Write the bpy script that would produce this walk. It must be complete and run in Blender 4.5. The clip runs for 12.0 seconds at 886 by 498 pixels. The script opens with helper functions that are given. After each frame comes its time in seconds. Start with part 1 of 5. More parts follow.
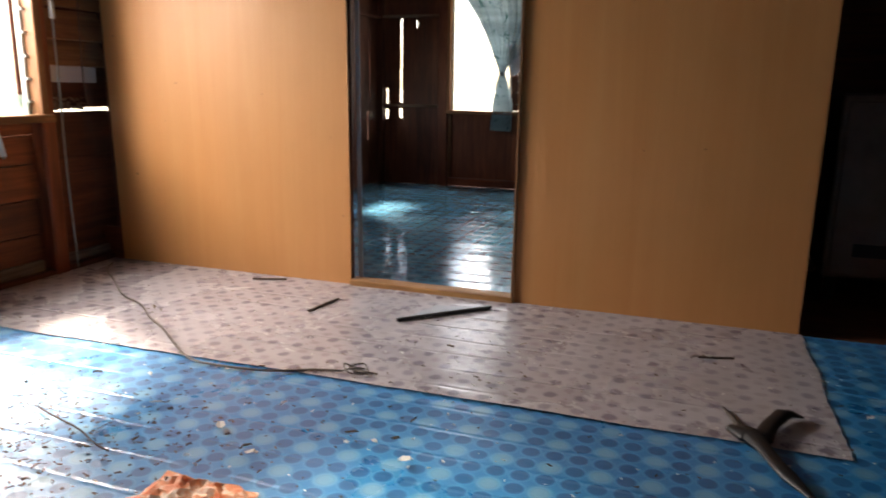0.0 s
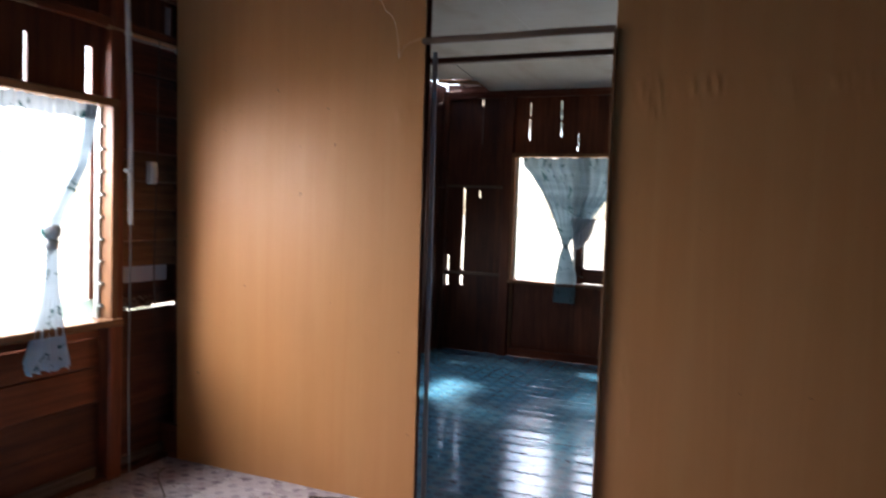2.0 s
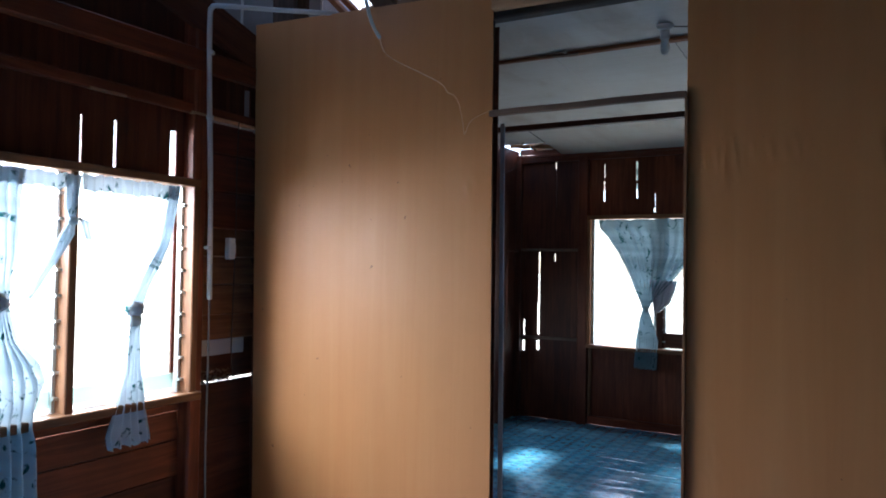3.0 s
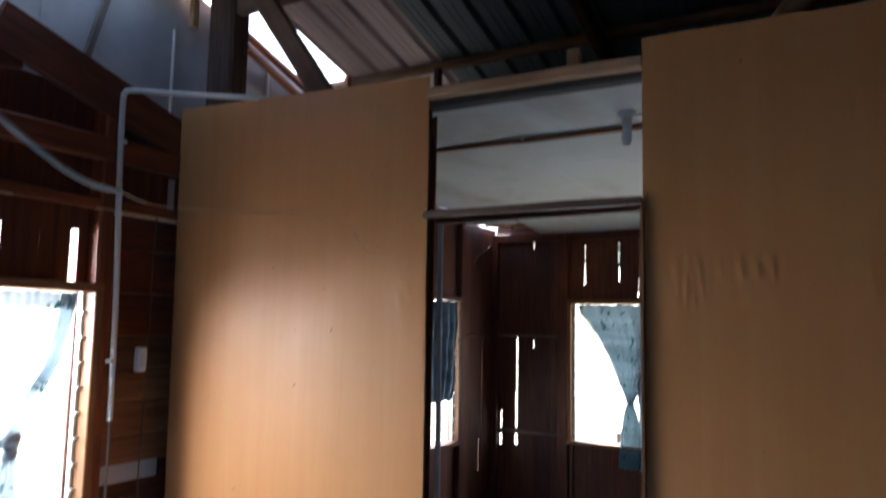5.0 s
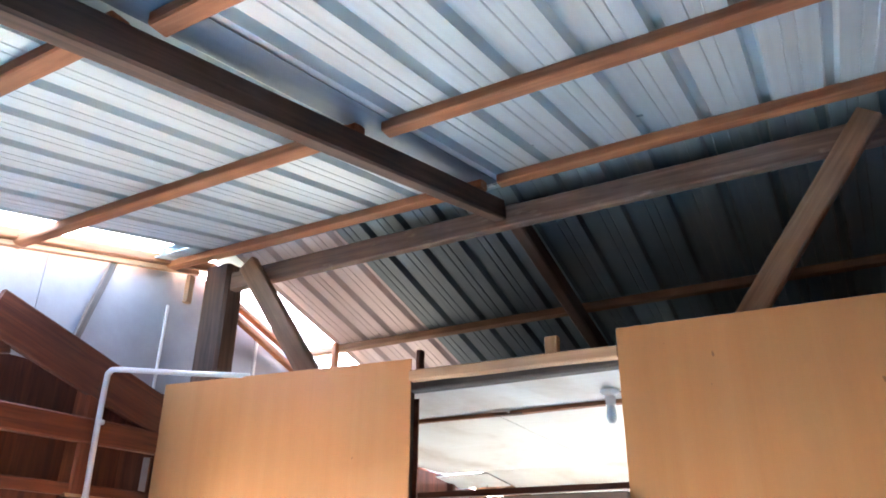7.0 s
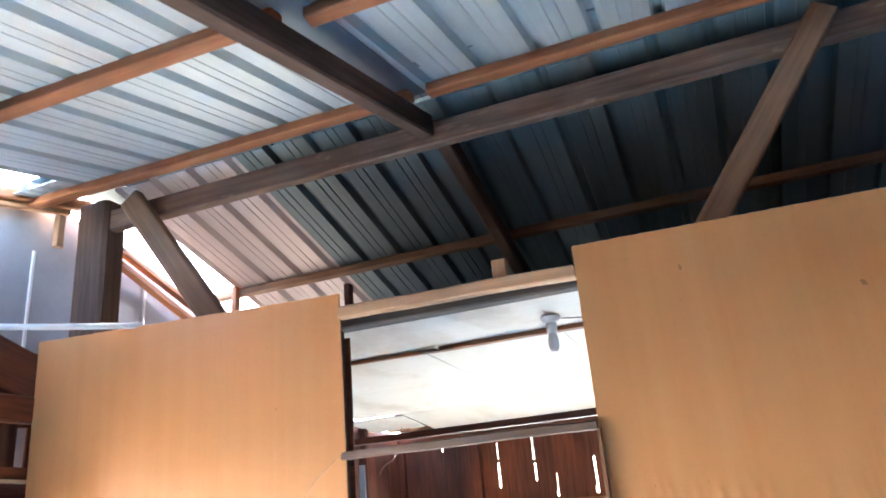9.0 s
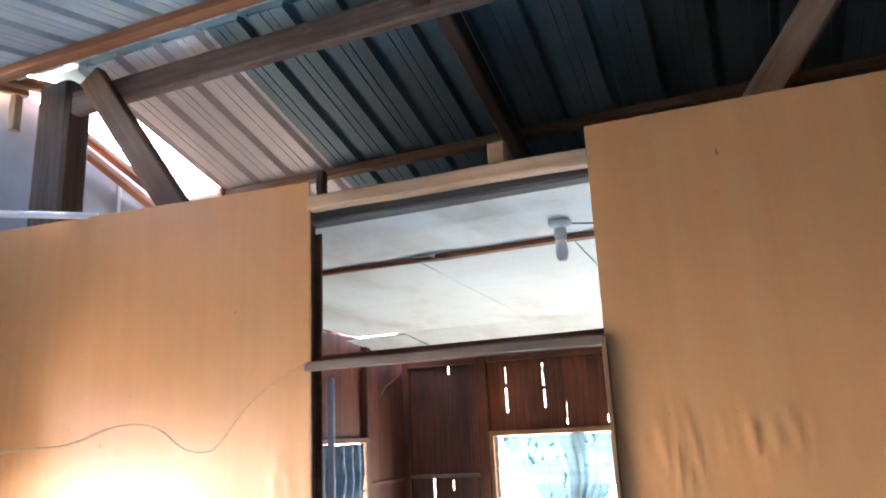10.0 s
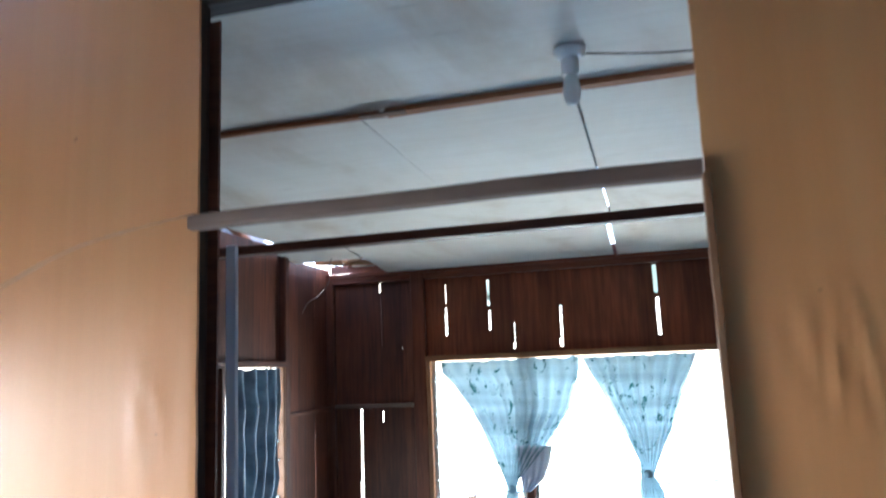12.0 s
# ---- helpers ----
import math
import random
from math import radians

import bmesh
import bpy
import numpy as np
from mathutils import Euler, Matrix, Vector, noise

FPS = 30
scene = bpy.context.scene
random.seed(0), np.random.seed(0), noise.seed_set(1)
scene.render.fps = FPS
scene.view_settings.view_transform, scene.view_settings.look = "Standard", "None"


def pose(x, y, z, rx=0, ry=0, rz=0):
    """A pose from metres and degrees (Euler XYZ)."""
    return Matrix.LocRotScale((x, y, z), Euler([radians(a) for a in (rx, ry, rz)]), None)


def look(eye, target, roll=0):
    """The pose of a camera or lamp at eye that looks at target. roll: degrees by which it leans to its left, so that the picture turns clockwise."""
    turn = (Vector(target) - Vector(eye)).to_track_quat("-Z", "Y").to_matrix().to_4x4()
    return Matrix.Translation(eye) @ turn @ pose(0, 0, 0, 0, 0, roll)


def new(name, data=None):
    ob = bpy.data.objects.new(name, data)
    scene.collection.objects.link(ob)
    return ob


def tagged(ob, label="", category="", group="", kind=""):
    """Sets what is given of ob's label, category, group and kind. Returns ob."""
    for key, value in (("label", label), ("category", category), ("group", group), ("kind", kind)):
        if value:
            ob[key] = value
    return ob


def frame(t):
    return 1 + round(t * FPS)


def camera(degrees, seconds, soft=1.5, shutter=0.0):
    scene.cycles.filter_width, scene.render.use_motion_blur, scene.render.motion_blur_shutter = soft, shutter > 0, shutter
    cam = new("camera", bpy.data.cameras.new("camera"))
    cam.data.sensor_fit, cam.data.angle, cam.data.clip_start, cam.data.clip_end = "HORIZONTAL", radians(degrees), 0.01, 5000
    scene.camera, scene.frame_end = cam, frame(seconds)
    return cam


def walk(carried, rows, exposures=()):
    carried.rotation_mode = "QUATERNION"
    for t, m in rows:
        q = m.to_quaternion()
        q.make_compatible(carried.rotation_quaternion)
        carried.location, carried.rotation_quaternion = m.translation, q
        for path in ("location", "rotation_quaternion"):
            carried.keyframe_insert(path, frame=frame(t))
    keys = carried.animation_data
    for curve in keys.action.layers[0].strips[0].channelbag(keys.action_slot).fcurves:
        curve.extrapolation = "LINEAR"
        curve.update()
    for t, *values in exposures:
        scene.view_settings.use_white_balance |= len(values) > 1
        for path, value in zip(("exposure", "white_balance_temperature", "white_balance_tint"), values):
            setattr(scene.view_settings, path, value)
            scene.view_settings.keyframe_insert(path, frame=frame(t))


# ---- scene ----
cam = camera(63.0, 12.0, soft=1.8, shutter=0.4)
PATH = [
    (0, (0.981, -2.782, 0.868), (0.346, -0.938, 0.426), 0.9),
    (0.5, (0.926, -2.711, 0.863), (0.156, -0.912, 0.448), 0.2),
    (1, (0.835, -2.563, 0.942), (0.242, -0.75, 0.341), 1.0),
    (1.5, (0.838, -2.627, 1.133), (0.259, -0.743, 0.794), 2.0),
    (2, (0.81, -2.627, 1.232), (0.027, -0.789, 1.123), 2.0),
    (2.5, (0.818, -2.636, 1.258), (-0.099, -0.859, 1.266), 1.1),
    (4.5, (0.841, -2.179, 1.437), (-0.222, -0.486, 1.508), 2.1),
    (5, (0.87, -2.13, 1.515), (-0.118, -0.403, 1.723), 1.1),
    (5.5, (0.882, -2.139, 1.604), (-0.081, -0.486, 2.186), -0.2),
    (6, (0.896, -2.151, 1.635), (0.008, -0.545, 2.43), 1.0),
    (6.5, (0.928, -2.151, 1.647), (0.032, -0.583, 2.507), 1.0),
    (8.5, (0.775, -2.057, 1.751), (-0.015, -0.345, 2.418), -4.6),
    (9, (0.642, -1.954, 1.716), (0.01, -0.183, 2.396), -5.2),
    (9.5, (0.594, -1.8, 1.724), (-0.042, -0.009, 2.348), -5.4),
    (10, (0.606, -1.581, 1.707), (-0.124, 0.213, 2.208), -2.7),
    (10.5, (0.564, -1.442, 1.695), (-0.084, 0.382, 2.196), -2.6),
    (11, (0.404, -1.276, 1.707), (-0.081, 0.596, 2.219), -5.2),
    (11.5, (0.296, -1.154, 1.692), (-0.159, 0.737, 2.157), -5.3),
    (12, (0.251, -0.956, 1.657), (-0.289, 0.943, 1.979), -2.3),
]
# seconds, stops, kelvin, tint
EXPOSURES = [(0.0, 2.47, 7600, 14), (1.0, 2.1, 7200, 14), (1.5, 2.05, 7300, 20), (2.5, 2.05, 5500, 10), (4.5, 2.1, 5700, 8), (5.0, 2.4, 6000, 10), (5.5, 3.7, 6400, 11), (6.0, 4.8, 6500, 13), (6.5, 5.15, 6600, 14), (8.5, 5.15, 6500, 13), (10.0, 4.7, 6100, 9), (10.5, 4.35, 6000, 7), (11.0, 4.35, 5800, 6), (12.0, 3.75, 5500, 5)]
SUN_POWER = 5.0
LIGHTS = (52, 5, 2)
walk(cam, [(t, look(eye, target, roll)) for t, eye, target, roll in PATH],
     exposures=EXPOSURES)

# ---- world and sun ----
SUN_TRAVEL = Vector((0.70, -0.42, -0.95)).normalized()
world = bpy.data.worlds.new("world")
scene.world = world
world.use_nodes = True
wn = world.node_tree
sky = wn.nodes.new("ShaderNodeTexSky")
sky.sky_type, sky.sun_disc = "NISHITA", False
sky.sun_elevation = math.asin(-SUN_TRAVEL.z)
sky.sun_rotation = math.atan2(-SUN_TRAVEL.x, -SUN_TRAVEL.y)
sky.air_density, sky.dust_density = 1.0, 2.0
bg = wn.nodes["Background"]
bg.inputs["Strength"].default_value = 0.15
wn.links.new(sky.outputs["Color"], bg.inputs["Color"])
sun = new("sun", bpy.data.lights.new("sun", "SUN"))
sun.data.energy, sun.data.angle, sun.data.color = SUN_POWER, radians(10.0), (1.0, 0.94, 0.85)
sun.matrix_world = look((0, 0, 6), Vector((0, 0, 6)) + SUN_TRAVEL)


def window_light(name, centre, aim, w, h, power, tint=(0.93, 0.96, 1.0)):
    """Sky light that comes in through one real opening."""
    lamp = new(name, bpy.data.lights.new(name, "AREA"))
    lamp.data.shape, lamp.data.size, lamp.data.size_y, lamp.data.energy, lamp.data.color = "RECTANGLE", w, h, power, tint
    lamp.matrix_world = look(centre, Vector(centre) + Vector(aim))
    return lamp


window_light("light_west_window", (-2.25, -1.30, 1.66), (1, 0.06, -0.85), 2.0, 0.95, LIGHTS[0])
window_light("light_back_window", (-0.12, 3.42, 1.18), (0, -1, -0.1), 1.7, 0.95, LIGHTS[1])
window_light("light_room_west_window", (-1.90, 1.98, 1.18), (1, 0, -0.1), 1.2, 0.95, LIGHTS[2])


# ---- materials ----
def mat(name, base, rough=0.6, metal=0.0, spec=0.5):
    m = bpy.data.materials.new(name)
    m.use_nodes = True
    b = m.node_tree.nodes["Principled BSDF"]
    b.inputs["Base Color"].default_value = (*base, 1)
    b.inputs["Roughness"].default_value = rough
    b.inputs["Metallic"].default_value = metal
    b.inputs["Specular IOR Level"].default_value = spec
    return m, m.node_tree, b


def node(nt, kind, **kw):
    n = nt.nodes.new(kind)
    for k, v in kw.items():
        if k in ("operation", "blend_type", "data_type", "wave_type", "bands_direction", "feature", "musgrave_type", "vector_type"):
            if k == "operation":
                n.operation = v
            elif k == "blend_type":
                n.blend_type = v
            elif k == "data_type":
                n.data_type = v
            elif k == "feature":
                n.feature = v
            elif k == "bands_direction":
                n.bands_direction = v
        else:
            n.inputs[k.replace("_", " ")].default_value = v
    return n


def coords(nt, scale=(1, 1, 1), which="Object", rnd=0.0):
    """Texture coordinates, stretched, and shifted by the object's random number."""
    tc = nt.nodes.new("ShaderNodeTexCoord")
    mp = nt.nodes.new("ShaderNodeMapping")
    mp.inputs["Scale"].default_value = scale
    src = tc.outputs[which]
    if rnd:
        oi = nt.nodes.new("ShaderNodeObjectInfo")
        mul = nt.nodes.new("ShaderNodeMath")
        mul.operation = "MULTIPLY"
        mul.inputs[1].default_value = rnd
        nt.links.new(oi.outputs["Random"], mul.inputs[0])
        add = nt.nodes.new("ShaderNodeVectorMath")
        add.operation = "ADD"
        nt.links.new(src, add.inputs[0])
        nt.links.new(mul.outputs[0], add.inputs[1])
        src = add.outputs[0]
    nt.links.new(src, mp.inputs["Vector"])
    return mp.outputs["Vector"]


def noise_tex(nt, vec, scale, detail=4.0, rough=0.55, dist=0.0):
    n = nt.nodes.new("ShaderNodeTexNoise")
    n.inputs["Scale"].default_value, n.inputs["Detail"].default_value = scale, detail
    n.inputs["Roughness"].default_value, n.inputs["Distortion"].default_value = rough, dist
    nt.links.new(vec, n.inputs["Vector"])
    return n.outputs["Fac"]


def ramp(nt, fac, stops):
    r = nt.nodes.new("ShaderNodeValToRGB")
    els = r.color_ramp.elements
    while len(els) < len(stops):
        els.new(0.5)
    for e, (p, c) in zip(els, stops):
        e.position, e.color = p, (*c, 1)
    nt.links.new(fac, r.inputs["Fac"])
    return r.outputs["Color"]


def gray(nt, fac, a, b, lo=0.0, hi=1.0):
    r = nt.nodes.new("ShaderNodeMapRange")
    for i, v in zip((1, 2, 3, 4), (lo, hi, a, b)):
        r.inputs[i].default_value = v
    nt.links.new(fac, r.inputs[0])
    return r.outputs[0]


def mix(nt, fac, a, b, how="MIX"):
    m = nt.nodes.new("ShaderNodeMix")
    m.data_type, m.blend_type = "RGBA", how
    for sock, v in ((m.inputs["Factor"], fac), (m.inputs["A"], a), (m.inputs["B"], b)):
        if isinstance(v, (int, float)):
            sock.default_value = v
        elif isinstance(v, tuple):
            sock.default_value = (*v, 1)
        else:
            nt.links.new(v, sock)
    return m.outputs["Result"]


def math2(nt, op, a, b=None):
    m = nt.nodes.new("ShaderNodeMath")
    m.operation = op
    for i, v in enumerate((a, b)):
        if v is None:
            continue
        if isinstance(v, (int, float)):
            m.inputs[i].default_value = v
        else:
            nt.links.new(v, m.inputs[i])
    return m.outputs[0]


def bump(nt, bsdf, height, strength=0.3, dist=0.01):
    b = nt.nodes.new("ShaderNodeBump")
    b.inputs["Strength"].default_value, b.inputs["Distance"].default_value = strength, dist
    nt.links.new(height, b.inputs["Height"])
    nt.links.new(b.outputs["Normal"], bsdf.inputs["Normal"])


def wood(name, dark, light, rough=0.6, grain=1.0, wear=None, spec=0.35):
    """Sawn wood whose grain runs along the local x of each board; every board has its own tint."""
    m, nt, b = mat(name, light, rough, 0, spec)
    v = coords(nt, (1.2 * grain, 22 * grain, 22 * grain), "Object", 17.0)
    fine = noise_tex(nt, v, 2.2, 5, 0.6, 0.5)
    v2 = coords(nt, (1, 1.6, 1.6), "Object", 31.0)
    big = noise_tex(nt, v2, 2.5, 3)
    col = ramp(nt, fine, [(0.3, dark), (0.7, light)])
    col = mix(nt, gray(nt, big, 0.0, 0.55, 0.35, 0.7), col, tuple(c * 0.45 for c in dark))
    if wear:
        spots = noise_tex(nt, coords(nt, (3, 9, 9), "Object", 7.0), 3.0, 6, 0.7)
        col = mix(nt, gray(nt, spots, 0, 0.8, 0.58, 0.72), col, wear)
    oi = nt.nodes.new("ShaderNodeObjectInfo")
    tint = gray(nt, oi.outputs["Random"], 0.72, 1.22)
    hs = nt.nodes.new("ShaderNodeHueSaturation")
    nt.links.new(col, hs.inputs["Color"])
    nt.links.new(tint, hs.inputs["Value"])
    nt.links.new(hs.outputs["Color"], b.inputs["Base Color"])
    nt.links.new(gray(nt, big, rough - 0.1, rough + 0.15), b.inputs["Roughness"])
    bump(nt, b, fine, 0.35, 0.004)
    return m


M_DARKWOOD = wood("dark_brown_planks", (0.065, 0.021, 0.012), (0.18, 0.055, 0.026), 0.5)
M_REDWOOD = wood("red_brown_planks", (0.13, 0.033, 0.014), (0.32, 0.088, 0.036), 0.45)
M_FRAME = wood("varnished_frame_wood", (0.17, 0.07, 0.03), (0.36, 0.17, 0.075), 0.42)
M_BEAM = wood("weathered_roof_timber", (0.14, 0.088, 0.065), (0.33, 0.215, 0.16), 0.75, 1.0, (0.36, 0.27, 0.21))
M_PURLIN = wood("raw_orange_purlin", (0.23, 0.088, 0.04), (0.46, 0.195, 0.09), 0.7)
M_OLDPOST = wood("dark_old_post", (0.05, 0.032, 0.024), (0.14, 0.085, 0.06), 0.75)
M_STRIP = wood("pale_new_timber", (0.42, 0.23, 0.12), (0.62, 0.38, 0.22), 0.6)
M_GREYTIMBER = wood("grey_weathered_timber", (0.09, 0.075, 0.065), (0.24, 0.20, 0.17), 0.8)
M_OLDBEAM = wood("blackened_beam", (0.045, 0.038, 0.034), (0.12, 0.10, 0.088), 0.8, 1.0, (0.17, 0.145, 0.13))
M_SILL = wood("orange_floor_strip", (0.28, 0.12, 0.04), (0.52, 0.26, 0.09), 0.5)
M_PALEWOOD = wood("dusty_ledge_wood", (0.20, 0.12, 0.085), (0.34, 0.225, 0.165), 0.8)


def plywood():
    m, nt, b = mat("varnished_plywood", (0.5, 0.27, 0.09), 0.42, 0, 0.4)
    fine = noise_tex(nt, coords(nt, (60, 60, 1.6)), 1.6, 6, 0.65, 0.3)
    wide = noise_tex(nt, coords(nt, (9, 9, 0.35)), 1.5, 3, 0.5, 0.8)
    blot = noise_tex(nt, coords(nt, (1.4, 1.4, 0.9)), 2.0, 4)
    col = ramp(nt, wide, [(0.25, (0.53, 0.222, 0.076)), (0.5, (0.55, 0.240, 0.086)), (0.75, (0.57, 0.262, 0.098))])
    col = mix(nt, gray(nt, fine, 0.0, 0.09, 0.3, 0.75), col, (0.30, 0.13, 0.04))
    col = mix(nt, gray(nt, blot, 0.0, 0.35, 0.45, 0.75), col, (0.42, 0.19, 0.055))
    specks = noise_tex(nt, coords(nt, (1, 1, 1)), 24.0, 2, 0.4)
    col = mix(nt, gray(nt, specks, 0.0, 0.6, 0.745, 0.78), col, (0.14, 0.06, 0.025))
    nt.links.new(col, b.inputs["Base Color"])
    nt.links.new(gray(nt, blot, 0.36, 0.55, 0.3, 0.7), b.inputs["Roughness"])
    bump(nt, b, math2(nt, "ADD", fine, math2(nt, "MULTIPLY", wide, 1.5)), 0.08, 0.004)
    return m


M_PLY = plywood()
M_PLYEDGE, _, _ = mat("plywood_edge", (0.20, 0.10, 0.05), 0.8)


def ceiling_board():
    m, nt, b = mat("pale_ceiling_board", (0.7, 0.68, 0.62), 0.7)
    stain = noise_tex(nt, coords(nt, (1, 0.5, 1)), 2.2, 6, 0.62, 0.6)
    grain = noise_tex(nt, coords(nt, (1.5, 26, 1)), 2.0, 5, 0.6)
    col = ramp(nt, stain, [(0.28, (0.50, 0.42, 0.33)), (0.48, (0.68, 0.64, 0.57)), (0.75, (0.76, 0.74, 0.69))])
    col = mix(nt, gray(nt, grain, 0, 0.22, 0.35, 0.8), col, (0.45, 0.36, 0.28))
    marks = noise_tex(nt, coords(nt, (2, 9, 1)), 1.7, 3, 0.5)
    col = mix(nt, gray(nt, marks, 0, 0.45, 0.68, 0.76), col, (0.30, 0.24, 0.19))
    nt.links.new(col, b.inputs["Base Color"])
    bump(nt, b, stain, 0.25, 0.01)
    return m


M_CEIL = ceiling_board()


def metal_sheet(name, low, high, metal):
    m, nt, b = mat(name, high, 0.4, metal)
    big = noise_tex(nt, coords(nt, (0.9, 0.35, 1)), 2.2, 5)
    streak = noise_tex(nt, coords(nt, (30, 0.7, 1)), 1.3, 4)
    col = ramp(nt, big, [(0.3, low), (0.7, high)])
    col = mix(nt, gray(nt, streak, 0, 0.22, 0.45, 0.8), col, tuple(c * 0.4 for c in low))
    rust = noise_tex(nt, coords(nt, (5, 3, 1)), 2.6, 7, 0.7)
    col = mix(nt, gray(nt, rust, 0, 0.7, 0.70, 0.82), col, (0.22, 0.13, 0.08))
    nt.links.new(col, b.inputs["Base Color"])
    nt.links.new(gray(nt, big, 0.36, 0.56, 0.3, 0.7), b.inputs["Roughness"])
    bump(nt, b, streak, 0.06, 0.003)
    return m


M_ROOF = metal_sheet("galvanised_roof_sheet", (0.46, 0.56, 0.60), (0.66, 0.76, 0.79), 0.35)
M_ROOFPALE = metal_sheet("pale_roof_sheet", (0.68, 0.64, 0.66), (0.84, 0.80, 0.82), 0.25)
M_ROOFDARK = metal_sheet("dark_roof_sheet", (0.13, 0.19, 0.22), (0.24, 0.33, 0.37), 0.4)
M_DULL = metal_sheet("dull_blue_roof_sheet", (0.14, 0.22, 0.30), (0.24, 0.34, 0.44), 0.6)


def gable_sheet():
    m, nt, b = mat("grey_cement_sheet", (0.5, 0.5, 0.5), 0.8)
    s = noise_tex(nt, coords(nt), 3.0, 6, 0.6)
    col = ramp(nt, s, [(0.3, (0.26, 0.26, 0.27)), (0.7, (0.37, 0.37, 0.38))])
    nt.links.new(col, b.inputs["Base Color"])
    bump(nt, b, noise_tex(nt, coords(nt), 60, 3), 0.2, 0.003)
    return m


M_GABLE = gable_sheet()


def cell(nt, v, pitch, ox=0.0, oy=0.0, turn=0.0):
    """Distance from the middle of the nearest cell of a square grid, and its two local coordinates (-0.5 to 0.5)."""
    mp = nt.nodes.new("ShaderNodeMapping")
    mp.inputs["Location"].default_value = (ox, oy, 0)
    mp.inputs["Rotation"].default_value = (0, 0, turn)
    mp.inputs["Scale"].default_value = (1 / pitch, 1 / pitch, 1)
    nt.links.new(v, mp.inputs["Vector"])
    sep = nt.nodes.new("ShaderNodeSeparateXYZ")
    nt.links.new(mp.outputs["Vector"], sep.inputs[0])
    fx = math2(nt, "SUBTRACT", math2(nt, "FRACT", sep.outputs[0]), 0.5)
    fy = math2(nt, "SUBTRACT", math2(nt, "FRACT", sep.outputs[1]), 0.5)
    d = math2(nt, "SQRT", math2(nt, "ADD", math2(nt, "MULTIPLY", fx, fx), math2(nt, "MULTIPLY", fy, fy)))
    return d, fx, fy


def plank_ridges(nt, v):
    """Height of the floorboards that show through the thin vinyl."""
    sep = nt.nodes.new("ShaderNodeSeparateXYZ")
    nt.links.new(v, sep.inputs[0])
    wob = noise_tex(nt, coords(nt, (2.2, 6, 1)), 1.6, 3)
    y = math2(nt, "ADD", math2(nt, "MULTIPLY", sep.outputs[1], 1 / 0.128), math2(nt, "MULTIPLY", wob, 0.12))
    f = math2(nt, "ABSOLUTE", math2(nt, "SUBTRACT", math2(nt, "FRACT", y), 0.5))
    edge = gray(nt, f, 0.0, 1.0, 0.42, 0.5)
    return math2(nt, "MULTIPLY", edge, gray(nt, noise_tex(nt, coords(nt, (3.5, 9, 1)), 1.2, 2), 0.1, 1.4, 0.35, 0.65))


# dust over a colour: fine specks and broad patches
def cover_layer(nt, col, amount=1.0):
    fine = noise_tex(nt, coords(nt), 46.0, 5, 0.7)
    big = noise_tex(nt, coords(nt), 2.1, 6, 0.65, 0.4)
    col = mix(nt, gray(nt, fine, 0, 0.55 * amount, 0.62, 0.72), col, (0.50, 0.46, 0.42))
    col = mix(nt, gray(nt, big, 0, 0.35 * amount, 0.45, 0.75), col, (0.42, 0.40, 0.38))
    return col, fine, big


def blue_vinyl(name, deep, mid, pale, rough, dust):
    m, nt, b = mat(name, mid, rough, 0, 0.8)
    b.inputs["Coat Weight"].default_value, b.inputs["Coat Roughness"].default_value = 0.15, 0.25
    v = coords(nt)
    d, fx, fy = cell(nt, v, 0.058)
    disc = gray(nt, d, 1.0, 0.0, 0.33, 0.40)
    ring = math2(nt, "MULTIPLY", gray(nt, d, 0.0, 1.0, 0.40, 0.43), gray(nt, d, 1.0, 0.0, 0.46, 0.50))
    D, _, _ = cell(nt, v, 0.116, 0.25, 0.25)
    ax = math2(nt, "ABSOLUTE", fx)
    star = gray(nt, D, 1.0, 0.0, 0.14, 0.30)
    col = mix(nt, math2(nt, "MULTIPLY", disc, 1.0), mid, deep)
    col = mix(nt, math2(nt, "MULTIPLY", ring, 0.18), col, pale)
    col = mix(nt, math2(nt, "MULTIPLY", star, 0.62), col, pale)
    col, fine, big = cover_layer(nt, col, dust)
    nt.links.new(col, b.inputs["Base Color"])
    nt.links.new(gray(nt, big, rough - 0.06, rough + 0.16, 0.35, 0.7), b.inputs["Roughness"])
    h = math2(nt, "ADD", math2(nt, "MULTIPLY", plank_ridges(nt, v), -1.0), math2(nt, "MULTIPLY", noise_tex(nt, coords(nt, (4, 14, 1)), 2.0, 4, 0.6), 0.45))
    bump(nt, b, h, 0.35, 0.005)
    return m


M_BLUE = blue_vinyl("blue_patterned_vinyl", (0.004, 0.105, 0.27), (0.006, 0.195, 0.44), (0.20, 0.46, 0.62), 0.30, 0.15)
M_BLUEOLD = blue_vinyl("dusty_blue_vinyl", (0.05, 0.17, 0.28), (0.06, 0.25, 0.39), (0.16, 0.36, 0.47), 0.12, 0.7)


